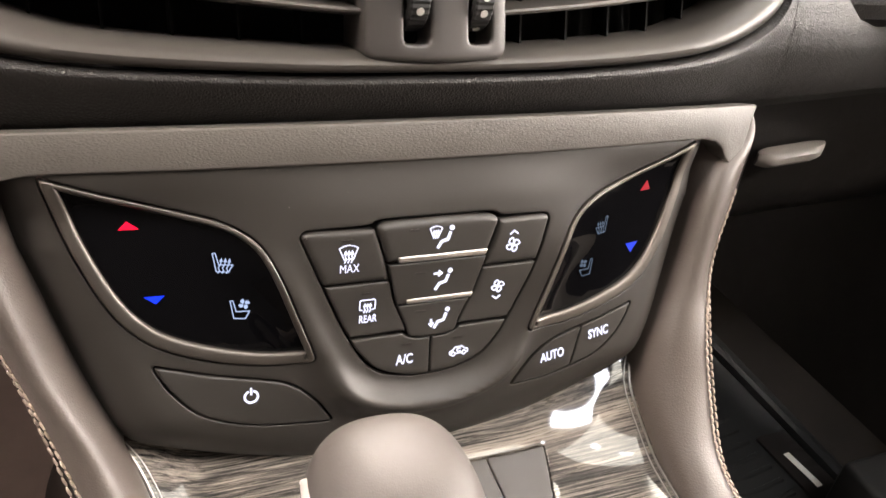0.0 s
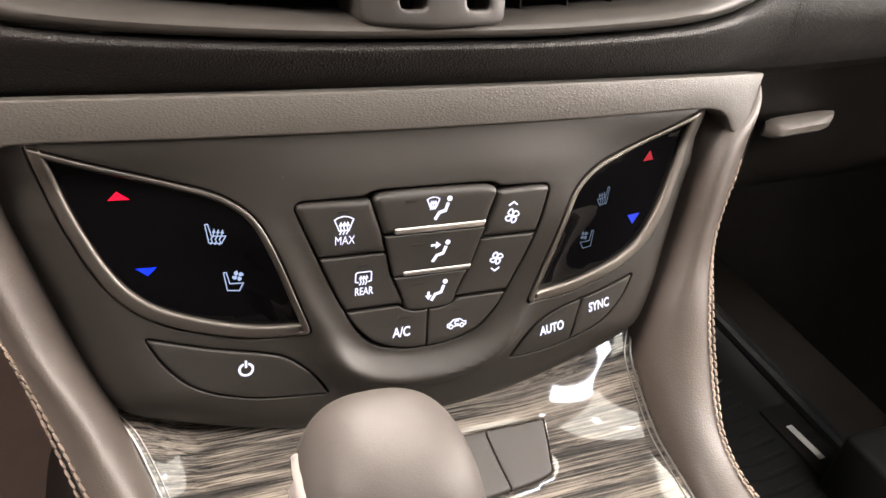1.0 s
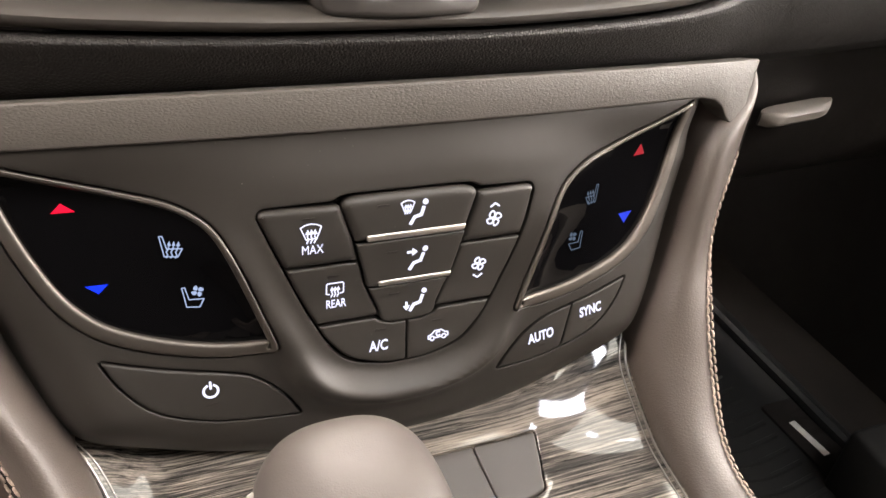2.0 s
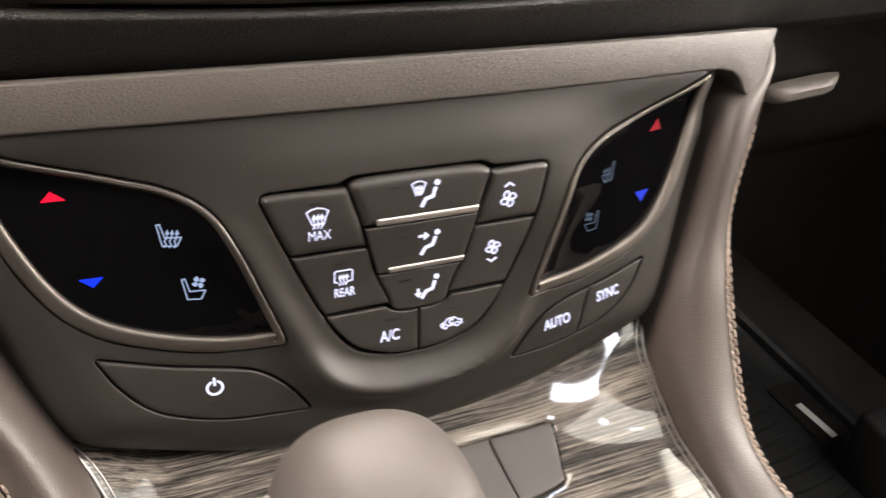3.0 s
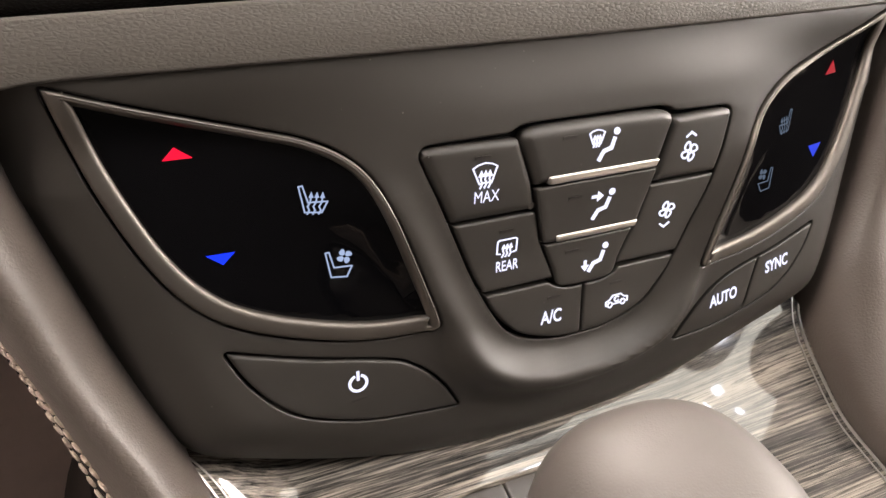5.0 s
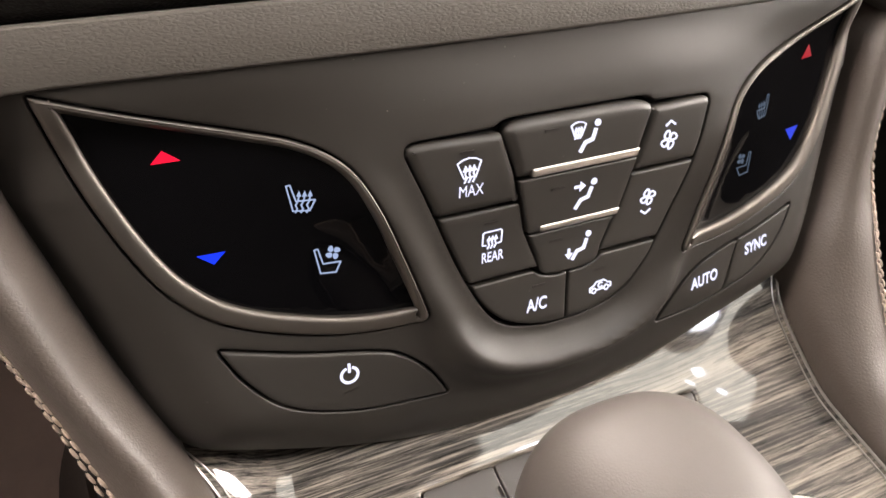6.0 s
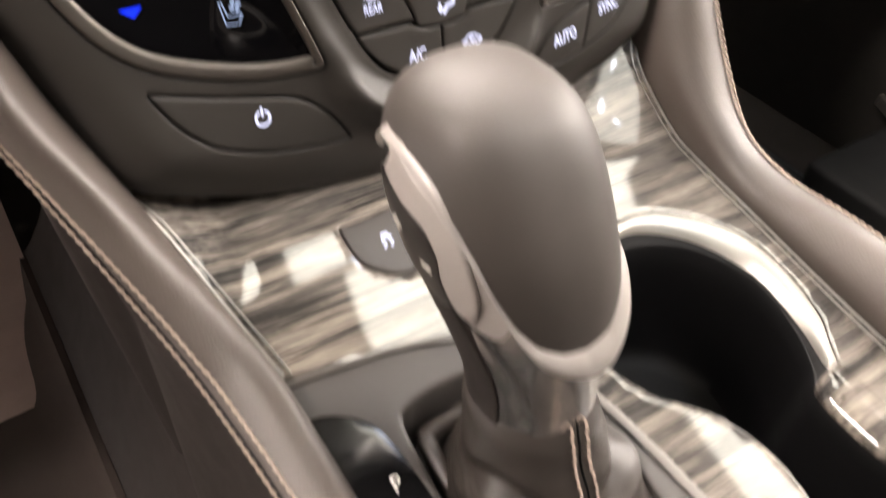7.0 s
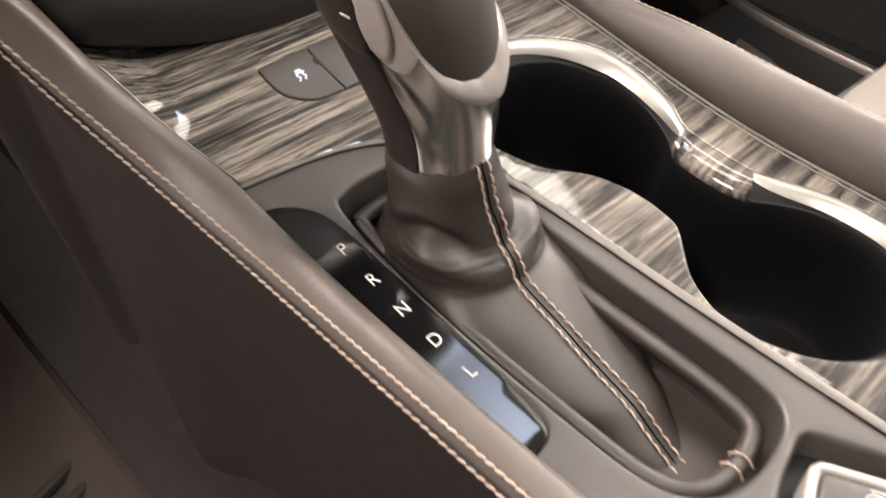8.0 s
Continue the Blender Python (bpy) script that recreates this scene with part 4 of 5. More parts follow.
for side in (-1, 1):
    edge = spline(np.array([(142, -13)] + [k[0][:2] for k in SECTION[side][5:8 if side < 0 else None]], float), n=10)
    part("bright_edge", tube([on_top(side * (x - 1.8), y, 0.6) for x, y in edge], 0.0007, 6), EDGING, console, "thin bright metal edging")
    part("bright_edge", tube([on_top(side * (x - 5.2), y, 0.3) for x, y in edge], 0.0004, 6), EDGING, console, "thin bright metal edging")

# ---- gear shifter ----
shifter = root("gear_shifter", (-0.05, -0.16, 0.31), "leather and dark chrome gear shifter with stitched boot", "gear shifter")
AXIS = np.array([(362, -163.5, 19.5, 21.5, -45.5), (376, -163, 20.5, 22.5, -45.5), (392, -161.5, 21.7, 24, -46), (408, -158.5, 24.5, 28, -47), (425, -154, 27.3, 32, -49), (443, -148.5, 29.8, 34.5, -51), (458.5, -145.2, 29.9, 33.1, -53.3), (473.5, -141.4, 28.3, 29.4, -54.2), (484, -138.8, 25.0, 25.6, -54.4), (490.6, -137.6, 20.0, 20.5, -54.4), (494.6, -137, 12.0, 12.4, -54.3), (495.8, -136.8, 1.2, 1.2, -54.3)])
AXIS = spline(AXIS, n=8)
AXIS = AXIS[np.argsort(AXIS[:, 0], kind="stable")]
KX, KTOP = -46.0, 495.8


def knob(z, phi, grow=0.0):
    """A point on the knob's skin at height z (mm) and angle phi (radians; 0: right, -pi/2: rear)."""
    cy, rx, ry, cx = (float(np.interp(z, AXIS[:, 0], AXIS[:, k])) for k in (1, 2, 3, 4))
    c, s = math.cos(phi), math.sin(phi)
    p = 2.3 + 0.3 * float(ease(430, 480, z))
    r = (abs(c) ** p + abs(s) ** p) ** (-1 / p)
    lean = float(ease(392, 482, z))
    return Vector((cx + 1.5 - 7.2 * lean + (rx * (1 - 0.035 * lean) + grow) * r * c, cy - 4 * lean + (ry * (1 - 0.035 * lean) + grow) * r * s, z - 1.5 + 7 * lean)) / 1000


def rim_z(phi):
    """Height of the leather's lower rim round the knob: low at the rear, high along the left face."""
    a = math.degrees(phi) % 360
    return float(np.interp(a, [0, 60, 115, 135, 156, 178, 204, 216, 223, 228, 233, 241, 254, 270, 290, 306, 330, 360], [446, 450, 462, 470, 481, 481, 476, 469, 461, 449, 440, 433, 429, 427.5, 429.5, 436, 444, 452]))


PHI = np.linspace(0, 2 * math.pi, 145)[:-1]
rows = []
for k in range(-3, 33):
    row = []
    for phi in PHI:
        z0 = rim_z(phi)
        t = max(k, 0) / 32
        z = z0 + (KTOP - z0) * (1 - (1 - t) ** 1.5)
        g = -2.5 if k == -3 else (-0.6 if k == -2 else (0.6 if k == -1 else 1.3 * (1 - t**4)))
        row.append(knob(z + (0.4 * k if k < 0 else 0), phi, g))
    rows.append(row)
grip = skin(rows, True)
grip[1].append(tuple(len(grip[0]) - len(PHI) + i for i in range(len(PHI))))
part("grip", grip, SMOOTH, shifter, "smooth dark leather grip")
rows = [[knob(377, phi, -4) for phi in PHI]]
for k in range(25):
    t = k / 24
    row = []
    for phi in PHI:
        z = 377 + (rim_z(phi) - 2.5 - 377) * t
        a = math.degrees(phi) % 360
        ridge = float(np.interp(z, [380, 402, 416, 429, 440], [232, 230, 224, 214, 205]))
        dent = -1.5 * math.exp(-(((a - ridge + 9) / 7) ** 2)) * float(ease(376, 392, z)) * float(1 - ease(436, 450, z))
        row.append(knob(z, phi, 0.6 * t + dent))
    rows.append(row)
part("collar", skin(rows, True), COLLAR, shifter, "polished dark chrome collar")

rows = []
for d, g in ((0.0, -2.0), (0.2, 0.8), (-0.8, 2.0), (-3.0, 3.4), (-6.0, 4.5), (-8.5, 4.8), (-10.0, 4.4), (-10.8, 3.2), (-11.0, -0.8)):
    row = []
    for phi in PHI:
        a = math.degrees(phi) % 360
        thick = float(np.interp(a, [0, 100, 160, 222, 230, 238, 256, 286, 306, 340, 360], [0.8, 0.3, 0.3, 0.3, 0.4, 0.65, 0.85, 1.25, 1.15, 0.9, 0.8]))
        row.append(knob(rim_z(phi) + d * (thick if d < 0 else 1), phi, g * (0.4 + 0.5 * min(thick, 1))))
    rows.append(row)
part("grip_rim", skin(rows, True, flip=True), SILVER, shifter, "bright satin metal rim under the grip")


def on_side(grow):
    """Flat mm onto the knob's left face: u along the skin from the left towards the rear, v is the height."""
    return lambda u, v, w: knob(v, radians(190 + u / 0.54), grow + w)


def side_line(points, gap=0.8):
    return outline([((a - 190) * 0.54, z, *r) for a, z, *r in points], gap)


part("side_strip", plate(side_line([(160, 481, 1), (178, 480.5), (204, 475.8), (216, 468.8), (223, 460.5), (228, 448.5), (232, 440, 2), (222, 432, 4), (208, 432, 4), (196, 440, 4), (160, 456, 4)]), on_side(0.7), bevel=1.0, depth=3, step=1.6), SILVER, shifter, "satin metal side strip")
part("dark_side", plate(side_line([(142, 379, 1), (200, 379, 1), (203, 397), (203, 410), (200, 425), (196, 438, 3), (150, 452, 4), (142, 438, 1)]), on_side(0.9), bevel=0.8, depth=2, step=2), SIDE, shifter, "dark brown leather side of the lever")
button = part("thumb_button", plate(side_line([(160, 470, 1.5), (172, 480, 2.5), (190, 480), (206, 477), (215, 469), (219, 458), (218, 446), (211, 437, 3), (201, 438.5, 3), (198.5, 448), (201, 457, 2), (195, 463.5), (178, 465.5)]), on_side(2.5), bevel=1.5, depth=4.5, step=1.4, steps=4), SILVER, shifter, "satin metal gear shift thumb button")
part("thumb_face", plate(side_line([(146, 466, 2), (160, 469, 1), (178, 465), (194, 463), (200.5, 456.5), (198, 447.5), (199, 439, 2), (188, 434, 4), (150, 440, 3)]), on_side(1.5), bevel=1.0, depth=3.5, step=1.6), UNLIT, button, "black gloss insert")

# Boot: rings from the collar down into the tray, drawn out to a point at the rear.
BOOT = np.array([(383, -143, -185, 19.0), (380, -140.5, -186.5, 21.5), (374, -138.5, -189, 23.5), (364, -138, -192, 25), (350, -137, -198, 28), (340, -136, -203, 31.5), (333, -135, -208, 34), (328, -134, -213, 36), (321, -132, -230, 37.5), (315, -131, -247, 38), (306, -130, -277, 38), (297, -128, -296, 38), (288, -127, -318, 38), (281, -127, -332, 38)])
boot = spline(BOOT, n=5)


def boot_point(n, phi, grow=0.0):
    """A point on the boot: n counts rings from the collar, phi as on the knob."""
    z, front, rear, rx = (float(np.interp(n, np.arange(len(boot)), boot[:, k])) for k in range(4))
    cy, ry = (front + rear) / 2, (front - rear) / 2
    low = min(1.0, max(0.0, (376 - z) / 44))
    cx = KX + 6.5 * low
    c, s = math.cos(phi), math.sin(phi)
    p = 2.2 + 1.0 * float(ease(335, 315, z))
    r = (abs(c) ** p + abs(s) ** p) ** (-1 / p)
    y = cy + (ry + grow) * r * s
    narrow = float(np.interp(y, [-332, -316, -300, -281, -244, -207], [0.28, 0.38, 0.5, 0.66, 0.92, 1.0]))
    x = cx + float(np.interp(y, [-330, -316, -281, -244, -207], [-4, -2, 2, 3, 2])) + (rx + grow) * r * c * narrow
    pt = Vector((x, y, z))
    soft = min(1, max(0, (378 - z) / 25)) * min(1, max(0, (z - 281) / 16))
    f = noise.noise(Vector((pt.x * 0.035, pt.y * 0.03, pt.z * 0.08))) * 2.6 * soft
    near = math.exp(-(((z - 341) / 9) ** 2))
    f += 0.55 * near * noise.noise(Vector((pt.x * 0.11, pt.y * 0.11, pt.z * 0.5)))
    # The sleeve slumps over the foot: a fold line that runs low at the seam and higher on both sides.
    left = ((phi + 2 * math.pi) % (2 * math.pi) - radians(208)) / 0.62
    right = ((phi + 2 * math.pi) % (2 * math.pi) - radians(322)) / 0.5
    wl, wr = math.exp(-left * left), math.exp(-right * right)
    line = 339 + 10 * wl - 4.5 * wl * left + 9 * wr
    slump = 1.2 + 6.2 * wl + 4.4 * wr
    d = line - z
    f += slump * float(ease(-3.5, 5.5, d)) * math.exp(-max(0.0, d - 7) / 20) - 0.6 * slump * math.exp(-(((d + 5.0) / 4.2) ** 2))
    f += 0.14 * math.exp(-((d / 6.0) ** 2)) * math.sin(2.3 * z + 4.0 * noise.noise(Vector((pt.x * 0.09, pt.y * 0.09, 0)))) * (0.5 + wl)
    pt += Vector((c, s, 0.2)) * f
    return np.array(pt / 1000)


rows = [[boot_point(n, phi) for phi in np.linspace(0, 2 * math.pi, 161)[:-1]] for n in np.linspace(0, len(boot) - 1, 190)]
boot_part = part("boot", skin(rows, True, flip=True), LEATHER, shifter, "creased dark leather boot")
data = mesh_of("boot_stitch", *tube([(-0.0026, 0, 0.0), (-0.0018, 0, 0.0006), (0, 0, 0.0009), (0.0018, 0, 0.0006), (0.0026, 0, 0.0)], [0.00035, 0.0005, 0.00057, 0.0005, 0.00035], 6), THREAD, 60)


def seam_phi(n):
    return radians(float(np.interp(n, [0, 20, 30, 60], [-84, -89, -93, -93])))


LAST = len(boot) - 1.2
part("seam", tube([boot_point(n, seam_phi(n), 0.0) for n in np.linspace(1.5, LAST, 120)], 0.0005, 6), VOID, boot_part, "dark seam between two rows of stitches")
for shift in (-1, 1):
    rail = []
    for n in np.linspace(1.5, LAST, 160):
        phi = seam_phi(n)
        a, b2 = boot_point(n, phi, 0.2), boot_point(n, phi + 0.03, 0.2)
        rail.append(a + (b2 - a) / np.linalg.norm(b2 - a) * 0.0034 * shift)
    rail = even(np.array(rail), 0.0058, False)
    for q0, q1 in zip(rail[:-1], rail[1:]):
        ob = new("stitch", data)
        ob.parent = boot_part
        d = Vector(q1 - q0).normalized()
        n = Vector((0.15, -0.75, 0.6))
        n = (n - d * n.dot(d)).normalized()
        m = Matrix((d, n.cross(d), n)).transposed().to_4x4()
        ob.matrix_local = Matrix.Translation(Vector((q0 + q1) / 2) - shifter.location) @ m @ pose(0, 0, 0, 0, 0, 8 * shift)
tray_ring = moved_in(turned(TRAY, True), 8.5)
ring = part("tray_ring", tube([on_top(x, y, -13) for x, y in even(tray_ring, 3)], 0.0042, 10, True), LEATHER, shifter, "padded leather ring round the boot's foot")
ring_line = even(tray_ring, 1)
end = ring_line[np.linalg.norm(ring_line - np.array((-41, -327)), axis=1).argmin()]
for shift in (-3.2, 3.2):
    k = int(np.linalg.norm(ring_line - end, axis=1).argmin() + shift)
    p, q = ring_line[k % len(ring_line)], ring_line[(k + 1) % len(ring_line)]
    along = Vector((*(q - p), 0)).normalized()
    side = along.cross(Vector((0, 0, 1)))
    for turn in (-70, -35, 0, 35, 70):
        out = side * math.sin(radians(turn)) + Vector((0, 0, math.cos(radians(turn))))
        d = along.cross(out)
        ob = new("stitch", data)
        ob.parent = ring
        m = Matrix((d, out.cross(d), out)).transposed().to_4x4()
        m.translation = on_top(*p, -13) + out * 0.0042 - shifter.location
        ob.matrix_local = m @ pose(0, 0, 0, 0, 0, 8) @ Matrix.Scale(0.55, 4, (1, 0, 0))
for word, z, a in (("+", 458, 173), ("-", 451, 192)):
    at = knob(z, radians(a), 2.5)
    t1 = (knob(z, radians(a + 3), 2.5) - knob(z, radians(a - 3), 2.5)).normalized()
    t2 = (knob(z + 3, radians(a), 2.5) - knob(z - 3, radians(a), 2.5)).normalized()
    n = t1.cross(t2)
    lines = [[(-1.9, 0), (1.9, 0)]] + ([[(0, -1.9), (0, 1.9)]] if word == "+" else [])
    part("shift_mark", strokes(lines, 1.0, lambda u, v, w: at + (t1 * u + t2 * v + n * (w + 0.2)) / 1000, 0.3), PRINT, button, "white plus or minus mark")


# ---- dashboard above and beside the climate panel ----
def bow(u):
    return 10 - 27.5 * (abs(u) / 209) ** 2 if abs(u) < 300 else 10 - 56.6 - 0.37 * (abs(u) - 300)


def on_dash(u, v, w=0.0):
    return on_plane(u, v, bow(u) + w)


dash = root("dashboard", (0, 0.1, 0.42), "black grained dashboard with padded lower roll", "dashboard")
STRIP_LOW = np.array([(0, 22.6), (148, 22.6), (161, 22.2), (170, 20.6), (176, 17), (180, 10.5), (184, 7.4), (188, 7.2), (193, 11), (198, 23), (203.4, 36.8)])
rows = []
for u in np.r_[-np.linspace(203.4, 156, 40), np.linspace(-155, 155, 110), np.linspace(156, 203.4, 40)]:
    a = abs(u)
    hi, lo = 39.4 - 0.9 * (a / 209) ** 2, float(np.interp(a, STRIP_LOW[:, 0], STRIP_LOW[:, 1]))
    b = min(1.1, (hi - lo) * 0.45)
    ring = [(lo, -14), (lo, -b)] + [(lo + b * (1 - math.cos(t)), -b * (1 - math.sin(t))) for t in (0.4, 0.8, 1.2, 1.57)]
    ring += [(lo + (hi - lo) * k, 0.5 * math.sin(math.pi * k)) for k in (0.3, 0.5, 0.7)]
    ring += [(hi - b * (1 - math.cos(t)), -b * (1 - math.sin(t))) for t in (1.57, 1.2, 0.8, 0.4)] + [(hi, -b), (hi, -14)]
    rows.append([on_dash(u, v, w + 6.5) for v, w in ring])
part("trim_strip", skin(rows, flip=False), VINYL, dash, "grey leather-grained trim strip")


VENT = [(-236, 150, 2), (-232, 116), (-222, 97), (-208, 86), (-178, 74.5), (-136, 67.4), (-62, 63.4), (0, 62.8), (62, 63.4), (136, 67.4), (178, 74.5), (208, 86), (222, 97), (232, 116), (236, 150, 2)]
LIP = even(spline([p[:2] for p in VENT[7:]], n=12), 2, False)
SIDE_ROLL = np.array([(30, -40), (38, -20), (46, -12), (56, -5), (68, 2), (80, 5.5), (95, 6), (115, 2), (150, -12)])
rows = []
for u in np.r_[np.linspace(-520, -245, 14), np.linspace(-240, 240, 240), np.linspace(245, 520, 14)]:
    top = float(np.interp(abs(u), LIP[:, 0], LIP[:, 1])) - 4.6
    far = float(ease(170, 250, abs(u)))
    profile = []
    for k, w in spline([(-0.05, -40), (0, -18), (0.05, -11), (0.2, -5.2), (0.4, -0.4), (0.6, 3.2), (0.76, 5.6), (0.84, 6.3)], n=5):
        v = 37.4 + (top - 37.4) * k
        profile.append((v, w + far * (float(np.interp(v, SIDE_ROLL[:, 0], SIDE_ROLL[:, 1])) - w)))
    v, w = profile[-1]
    edge = top - v
    profile += [(v + edge * 0.25, w), (v + edge * 0.6, w - edge * 0.28), (top - 0.3, w - edge * 0.75), (top, w - edge - 2), (top, w - edge - 14)]
    rows.append([on_dash(u, v, w + 1.0) for v, w in profile])
part("padded_roll", skin(rows, flip=False), PAD, dash, "black grained soft roll")

vent_hole = outline([(-226, 146, 2), (-221, 118), (-211, 104), (-197, 95), (-172, 84), (-136, 75.6), (-62, 70.4), (0, 69.4), (62, 70.4), (136, 75.6), (172, 84), (197, 95), (211, 104), (221, 118), (226, 146, 2)], 3)
vent = root("air_vent", on_dash(0, 58, 0), "dark central air vent with thin slats and thumb wheels", "air vent")
outer_line, inner_line = (even(np.array(p[1:-1] if len(p) > 20 else p), 1, False) for p in (spline([p[:2] for p in VENT], n=10), spline([(-226, 146), (-221, 118), (-211, 104), (-197, 95), (-172, 84), (-136, 75.6), (-62, 70.4), (0, 69.4), (62, 70.4), (136, 75.6), (172, 84), (197, 95), (211, 104), (221, 118), (226, 146)], n=10)))
grid = np.linspace(0, 1, 160)
outer_line, inner_line = (np.stack([np.interp(grid, np.linspace(0, 1, len(p)), p[:, k]) for k in (0, 1)], 1) for p in (outer_line, inner_line))
rows = []
for (u0, v0), (u1, v1) in zip(outer_line, inner_line):
    rows.append([on_dash(u0 + (u1 - u0) * a, v0 - 3.4 + (v1 - v0) * a, h) for a, h in ((0.02, -14), (0.0, 3.2), (0.05, 5.4), (0.15, 7.2), (0.3, 8.3), (0.5, 8.6), (0.7, 7.6), (0.9, 5.4), (1.1, 1.8), (1.35, -4), (1.6, -12), (1.8, -24))])
part("frame", skin(rows, flip=True), FRAME, vent, "satin dark grey vent frame")
part("duct", plate(moved_in(turned(vent_hole, True), -3), lambda u, v, w: on_dash(u, v, w - 34), bevel=0.2, depth=3, step=12), VOID, vent, "black duct opening")
for v0 in (83, 100, 117):
    for lo, hi in ((-200, -30), (34, 200)):
        rows = []
        for u in np.linspace(lo, hi, 18):
            edge = 11 * (abs(u) / 130) ** 1.5
            rows.append([on_dash(u, v0 + edge + a, b) for a, b in ((-0.9, -22), (-1.3, -1), (-0.9, 1.2), (0, 1.8), (0.9, 1.2), (1.3, -1), (5.5, -22))])
        part("slat", skin(rows, True), SLAT, vent, "thin dark grey horizontal slat")
for u0 in np.r_[np.linspace(-180, -50, 6), np.linspace(54, 184, 6)]:
    part("vane", skin([[on_dash(u0 + a, v, b) for a, b in ((-0.6, -30), (-0.6, -16), (0.6, -16), (0.6, -30))] for v in (70, 105, 140)], True), VOID, vent, smooth=0)
slots = [outline([(a, 73.5, 3), (b, 73.5, 3), (b, 128, 3), (a, 128, 3)], 1.5) for a, b in ((-14.5, -3.0), (14.5, 26.0))]
divider_line = outline([(-30.5, 67.5, 6), (0, 66.2), (34.5, 67.5, 6), (33.0, 148, 2), (-29, 148, 2)], 2)
part("divider", plate(divider_line, lambda u, v, w: on_dash(u, v - 2.5, w + 7 + 4.0 * (1 - ((u - 2) / 32) ** 2)), slots, bevel=2.2, depth=30, step=4, hole_bevel=1.6, hole_depth=16), GREY, vent, "dark grey vent divider with two wheel slots")
for cu, dots in ((-8.7, (84, 90.5)), (20.3, (77.5, 83.5, 90))):
    rows = []
    for k in range(6):
        u = cu + (-4.6, -4.4, -3.6, 3.6, 4.4, 4.6)[k]
        r = (12, 14.6, 15.4, 15.4, 14.6, 12)[k]
        rows.append([on_dash(u, 92 + (r + (0.25 if j % 2 else -0.25)) * math.sin(a), -0.5 + (r + (0.25 if j % 2 else -0.25)) * math.cos(a)) for j, a in enumerate(np.linspace(0, 2 * math.pi, 73)[:-1])])
    wheel = part("thumb_wheel", skin(rows, True), RUBBER, vent, "black ribbed thumb wheel", smooth=25)
    for v in dots:
        a = math.asin(max(-1, min(1, (v - 92) / 15.4)))
        c, s = math.cos(a), math.sin(a)
        part("dot", strokes([], 1, lambda p, q, w: on_dash(cu + p, 92 + (15.4 + w) * s + q * c, -0.5 + (15.4 + w) * c - q * s), 0.4, [arc(0, 0, 1.7, 0, 345, 14)]), PRINT, wheel, "white dot")

part("core", box((-0.125, 0.06, 0.03), (0.125, 0.45, 0.62), 0.01), VOID, dash, "black body behind the panels", smooth=0)
part("upper_body", box((-0.74, 0.07, 0.555), (0.74, 0.68, 0.66), 0.02), PAD, dash, "black dashboard top", smooth=0)

glove = root("glove_box", (0.46, 0.17, 0.33), "black glove box lid with a pale latch", "glove box")
rows = []
for x in np.linspace(0.2, 0.74, 12):
    rows.append([(x, y + 0.06 * (x - 0.2), z) for y, z in spline([(0.33, 0.30), (0.22, 0.315), (0.185, 0.345), (0.17, 0.40), (0.158, 0.45), (0.13, 0.505), (0.10, 0.545), (0.07, 0.58)], n=4)])
part("lid", skin(rows, flip=True), PAD, glove, "black grained lid")
rows = []
for x, k in zip(np.linspace(0.38, 0.458, 10), (0.2, 0.8, 1, 1, 1, 1, 1, 1, 0.8, 0.2)):
    y = 0.158 + 0.06 * (x - 0.2)
    rows.append([(x, y - 0.009 * k * a, 0.412 + 0.0085 * b + 0.05 * (x - 0.4) + 0.004 * (b < 0) * (1 - k)) for a, b in ((-0.5, -0.85), (0.5, -0.8), (1, -0.3), (1, 0.4), (0.6, 0.85), (-0.5, 1))])
part("latch", skin(rows, True), plastic("latch_plastic", (0.2, 0.185, 0.17), 0.45), glove, "pale satin latch")

# ---- floor, mats, seat ----
def slab(name, lo, hi, material, label, category="wall"):
    return solid(name, box(lo, hi), material, label, category, "structure", smooth=0)


slab("floor", (-0.75, -1.0, -0.06), (0.75, 0.75, 0.0), CARPET, "dark carpeted car floor", "floor")
mat = root("floor_mat", (0.45, 0.15, 0.0), "black ribbed rubber floor mat on the carpet", "floor mat")
flat = lambda x, y, w: Vector((x, y, w + 10)) / 1000  # noqa: E731
mat_line = outline([(215, -150, 30), (650, -150, 30), (660, 420, 40), (230, 430, 40)], 10)
part("sheet", plate(mat_line, flat, bevel=3, depth=9, step=60), RUBBER, mat)
for k in range(26):
    y0 = -120 + 20 * k
    line = spline([(240, y0 + 6), (300, y0 - 4), (360, y0 + 14), (430, y0 + 18), (500, y0 + 2), (560, y0 + 8)], n=5)
    part("rib", tube([(x / 1000, y / 1000, 0.0105) for x, y in line], 0.0035, 6), RUBBER, mat)
part("edge_rib", tube([(0.632, y / 1000, 0.012) for y in (-120, 0, 120, 240, 380)], 0.009, 8), RUBBER, mat, "raised rubber edge")
tab = part("label_plate", plate(outline([(580, -60, 6), (628, -60, 6), (618, 190, 6), (572, 190, 6)], 4), lambda x, y, w: flat(x, y, w + 3.5), bevel=1, depth=3, step=30), UNLIT, mat, "black label plate")
for bar in ([(596, 108), (592, 155)], [(606, 0), (600, 62)]):
    part("pale_bar", strokes([bar], 9, lambda x, y, w: flat(x, y, w + 3.6), 0.4), PRINT, tab, "pale printed bar")
sill = root("sill_plate", (0.7, -0.2, 0.09), "satin metal door sill strip", "sill")
def rail(line, width, rise):
    """A low rounded bar along a line over the sill step."""
    ring = [(-0.5, 0), (-0.42, 0.7), (-0.25, 1), (0.25, 1), (0.42, 0.7), (0.5, 0)]
    return skin([[(x + width * a, y, 0.09 + rise * b) for a, b in ring] for x, y in spline(line, n=6)], True)


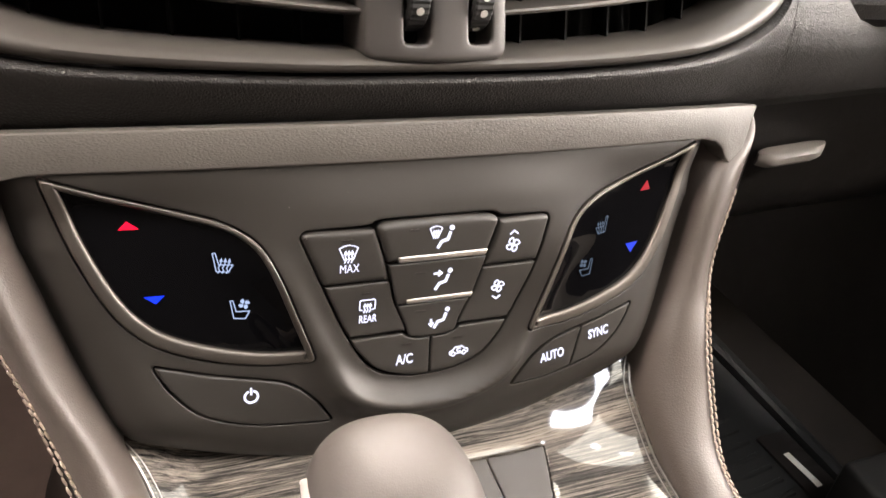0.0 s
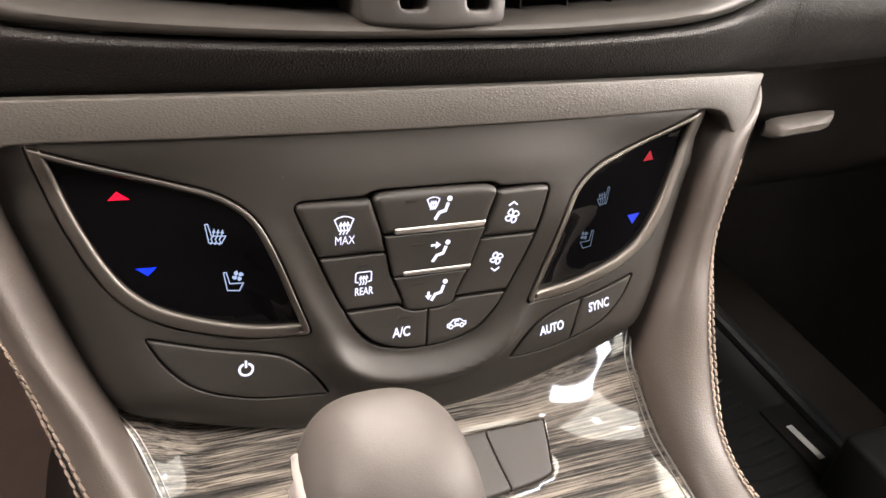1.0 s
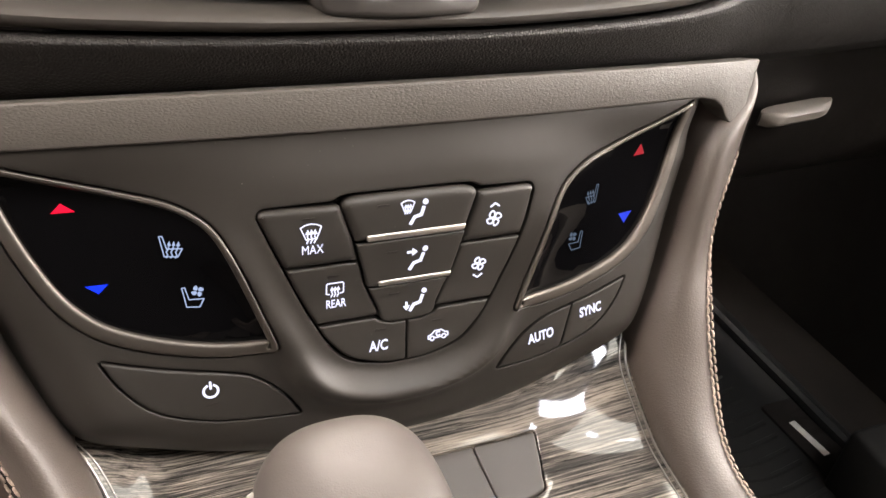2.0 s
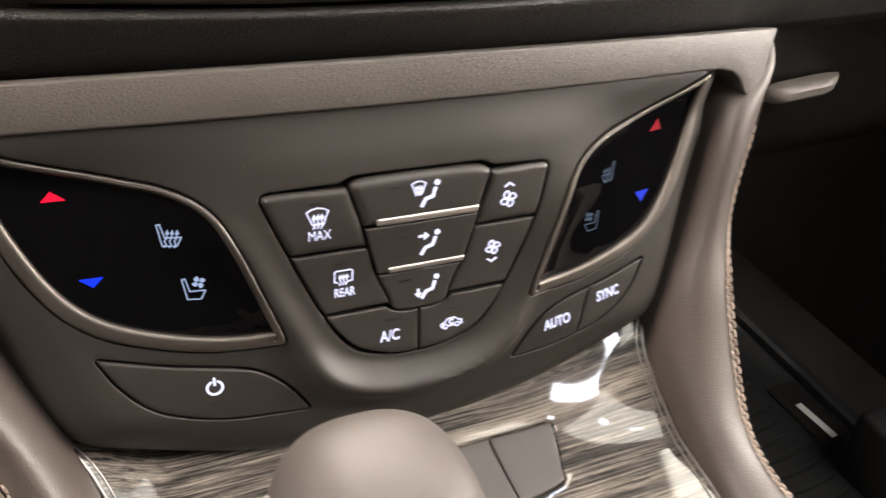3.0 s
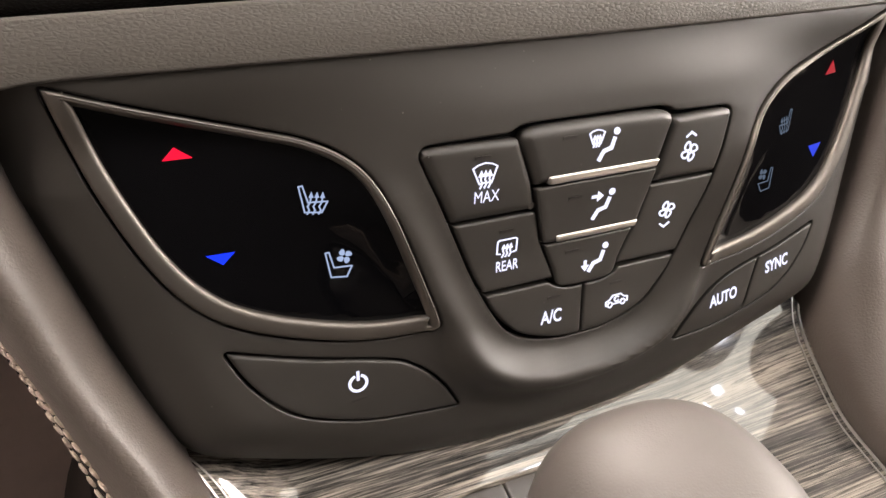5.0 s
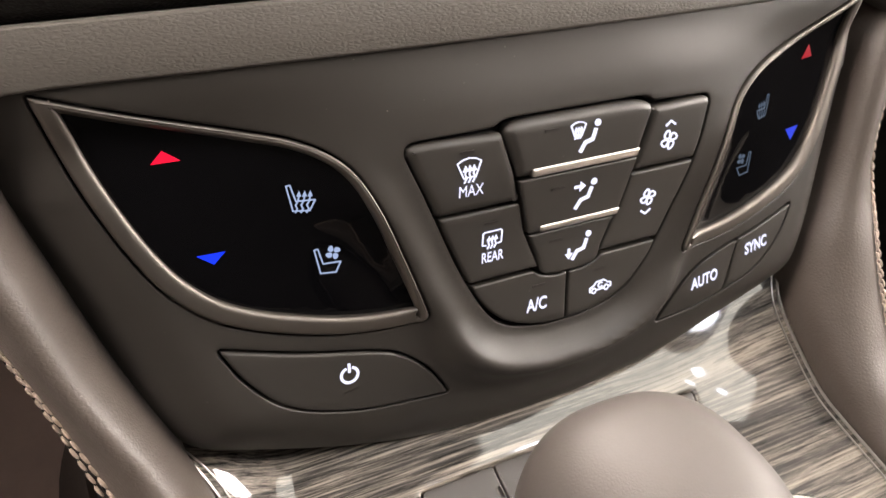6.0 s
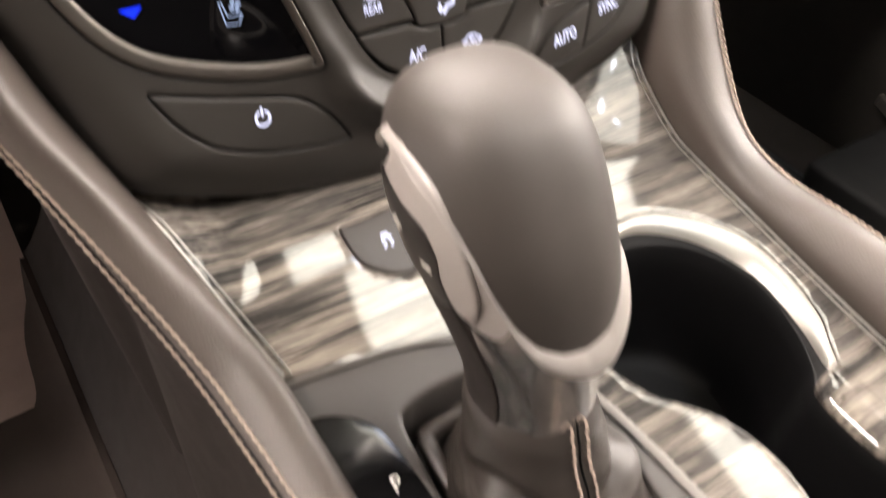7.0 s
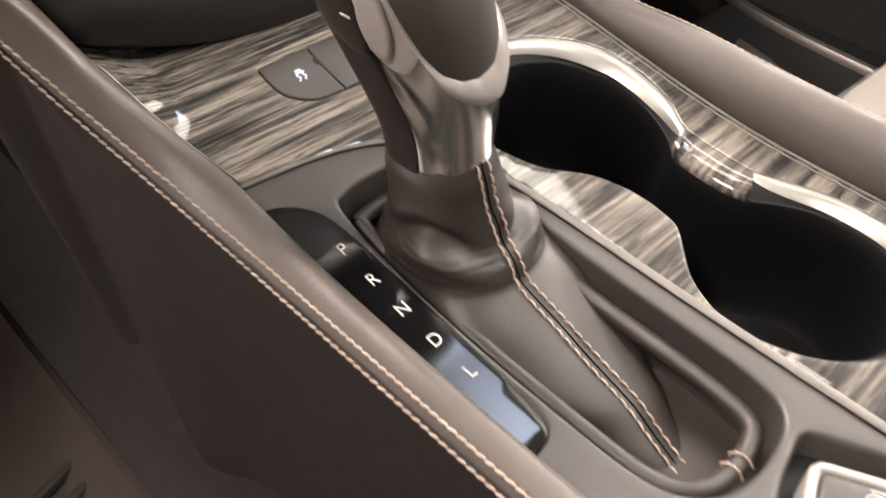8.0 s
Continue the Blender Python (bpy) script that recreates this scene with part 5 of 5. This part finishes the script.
part("strip", rail([(0.66, -0.9), (0.672, -0.4), (0.69, -0.09), (0.7, 0.0), (0.716, 0.065), (0.74, 0.115)], 0.016, 0.01), metal("sill_metal", (0.5, 0.46, 0.43), 0.42), sill, "bright satin sill strip")
part("inner_strip", rail([(0.575, -0.9), (0.585, -0.4), (0.605, -0.09), (0.62, -0.03), (0.632, 0.014)], 0.012, 0.006), metal("dull_sill_metal", (0.24, 0.22, 0.2), 0.5), sill, "dull satin inner strip")
part("step", box((0.565, -0.9, 0.0), (0.745, 0.08, 0.091), 0.008), RUBBER, sill, "black sill step")

seat = root("passenger_seat", (0.48, -0.5, 0.02), "grey-brown leather front passenger seat", "seat")
rows = []
for k, (y, drop, z0) in enumerate(((-0.205, 0.075, 0.12), (-0.207, 0.03, 0.13), (-0.222, 0.006, 0.13), (-0.25, 0.0, 0.13), (-0.4, 0.004, 0.13), (-0.6, 0.012, 0.13), (-0.78, 0.02, 0.13))):
    ring = spline([(0.235, z0), (0.222, 0.19), (0.226, 0.255 - drop), (0.25, 0.292 - drop), (0.31, 0.298 - drop), (0.48, 0.285 - drop), (0.64, 0.296 - drop), (0.7, 0.285 - drop), (0.725, 0.22 - drop * 0.5), (0.715, z0)], n=4)
    rows.append([(x, y, z) for x, z in ring])
seat_leather = grained("seat_leather", (0.2, 0.18, 0.16), 0.45, 700, 0.3)
v, f = skin(rows, flip=True)
n = len(rows[0])
f.append(tuple(range(n)))
part("cushion", (v, f), seat_leather, seat, "smooth grey leather cushion")
part("base", box((0.25, -0.76, 0.0), (0.7, -0.25, 0.14), 0.01), RUBBER, seat, "black seat base")
part("backrest", box((0.24, -0.98, 0.15), (0.71, -0.78, 0.9), 0.05), seat_leather, seat)

pedal = root("driver_floor_mat", (-0.4, 0.2, 0.0), "brown-black carpet mat in the driver's footwell", "floor mat")
part("sheet", plate(outline([(-640, -150, 30), (-185, -150, 30), (-185, 520, 40), (-640, 520, 40)], 10), flat, bevel=3, depth=9, step=60), MAT, pedal)
for k in range(3):
    part("heel_rib", tube([(-0.27 + 0.008 * k, 0.052 - 0.022 * k, 0.014), (-0.2 + 0.006 * k, 0.073 - 0.022 * k, 0.016), (-0.192 + 0.006 * k, 0.075 - 0.022 * k, 0.012)], 0.005, 8), GREY, pedal, "raised heel pad rib")

toe = root("toe_board_carpet", (-0.42, 0.5, 0.02), "pinkish grey carpet rising at the front of the driver's footwell", "carpet")
part("carpet", skin([[(x, y, z + 0.012) for y, z in spline([(0.235, -0.006), (0.25, 0.004), (0.33, 0.012), (0.42, 0.05), (0.52, 0.13), (0.6, 0.22), (0.64, 0.21)], n=5)] for x in np.linspace(-0.66, -0.178, 16)], flip=False), plastic("toe_carpet", (0.55, 0.43, 0.39), 0.92, 1.0, 1500, spec=0.1), toe)

# ---- plain cabin sides ----
slab("door_wall_left", (-0.8, -1.0, -0.06), (-0.75, 0.75, 0.1), TRIMWALL, "plain dark inner door side")
slab("door_wall_right", (0.75, -1.0, -0.06), (0.8, 0.75, 0.52), TRIMWALL, "plain dark inner door side")
slab("firewall", (-0.75, 0.7, -0.06), (0.75, 0.75, 0.62), TRIMWALL, "plain dark bulkhead")
slab("rear_wall", (-0.75, -1.05, -0.06), (0.75, -1.0, 1.1), TRIMWALL, "plain dark cabin rear")

# ---- plain hall round the car, with ceiling lamps ----
slab("ground", (-4, -5, -0.35), (4, 4, -0.3), WALL, "plain grey hall floor", "floor")
slab("wall_north", (-4, 4, -0.3), (4, 4.1, 2.9), WALL, "plain hall wall")
slab("wall_south", (-4, -5.1, -0.3), (4, -5, 2.9), WALL, "plain hall wall")
slab("wall_east", (4, -5, -0.3), (4.1, 4, 2.9), WALL, "plain hall wall")
slab("wall_west", (-4.1, -5, -0.3), (-4, 4, 2.9), WALL, "plain hall wall")
slab("ceiling", (-4, -5, 2.9), (4, 4, 3.0), WALL, "plain hall ceiling", "ceiling")
def level(x, y, a, c, turn, lo, hi, grow=0.0):
    """A flat block of half sizes a and c, turned about its middle."""
    verts, faces = box((-a - grow, -c - grow, lo), (a + grow, c + grow, hi))
    return [tuple(pose(x, y, 0, 0, 0, turn) @ Vector(v)) for v in verts], faces


for x, y, a, c, size, turn in LAMPS:
    z = 2.8 if size == "spot" else 2.84
    lamp = root("ceiling_lamp", (x, y, z), "white rectangular ceiling lamp panel", "lamp", "ceiling lamps")
    part("housing", level(x, y, a, c, turn, z + 0.02, z + 0.06, 0.02 if z > 2.82 else 0.0), TRIMWALL, lamp, smooth=0)
    part("diffuser", level(x, y, a, c, turn, z, z + 0.018), {"large": LAMP, "spot": COOL_LAMP, "blue": BLUE_LAMP, "panel": PANEL_LAMP, "small": SOFT_LAMP, "cool": COOL_LAMP}[size], lamp, "glowing white diffuser", smooth=0)
# Unseen glowing sheets added at the hall sides: low left, high right fill.
for n, x in ((1, -3.97), (2, 3.97)):
    solid("window_%d" % n, box((x - 0.02, -1.6 if n == 2 else 0.4, -0.2 if n == 1 else 1.0), (x + 0.02, 2.8 if n == 1 else 1.2, 1.1 if n == 1 else 2.35)), SIDE_GLOW if n == 1 else BRIGHT_SIDE_GLOW, "unseen glowing sheet added as side light", "window", "structure", smooth=0)
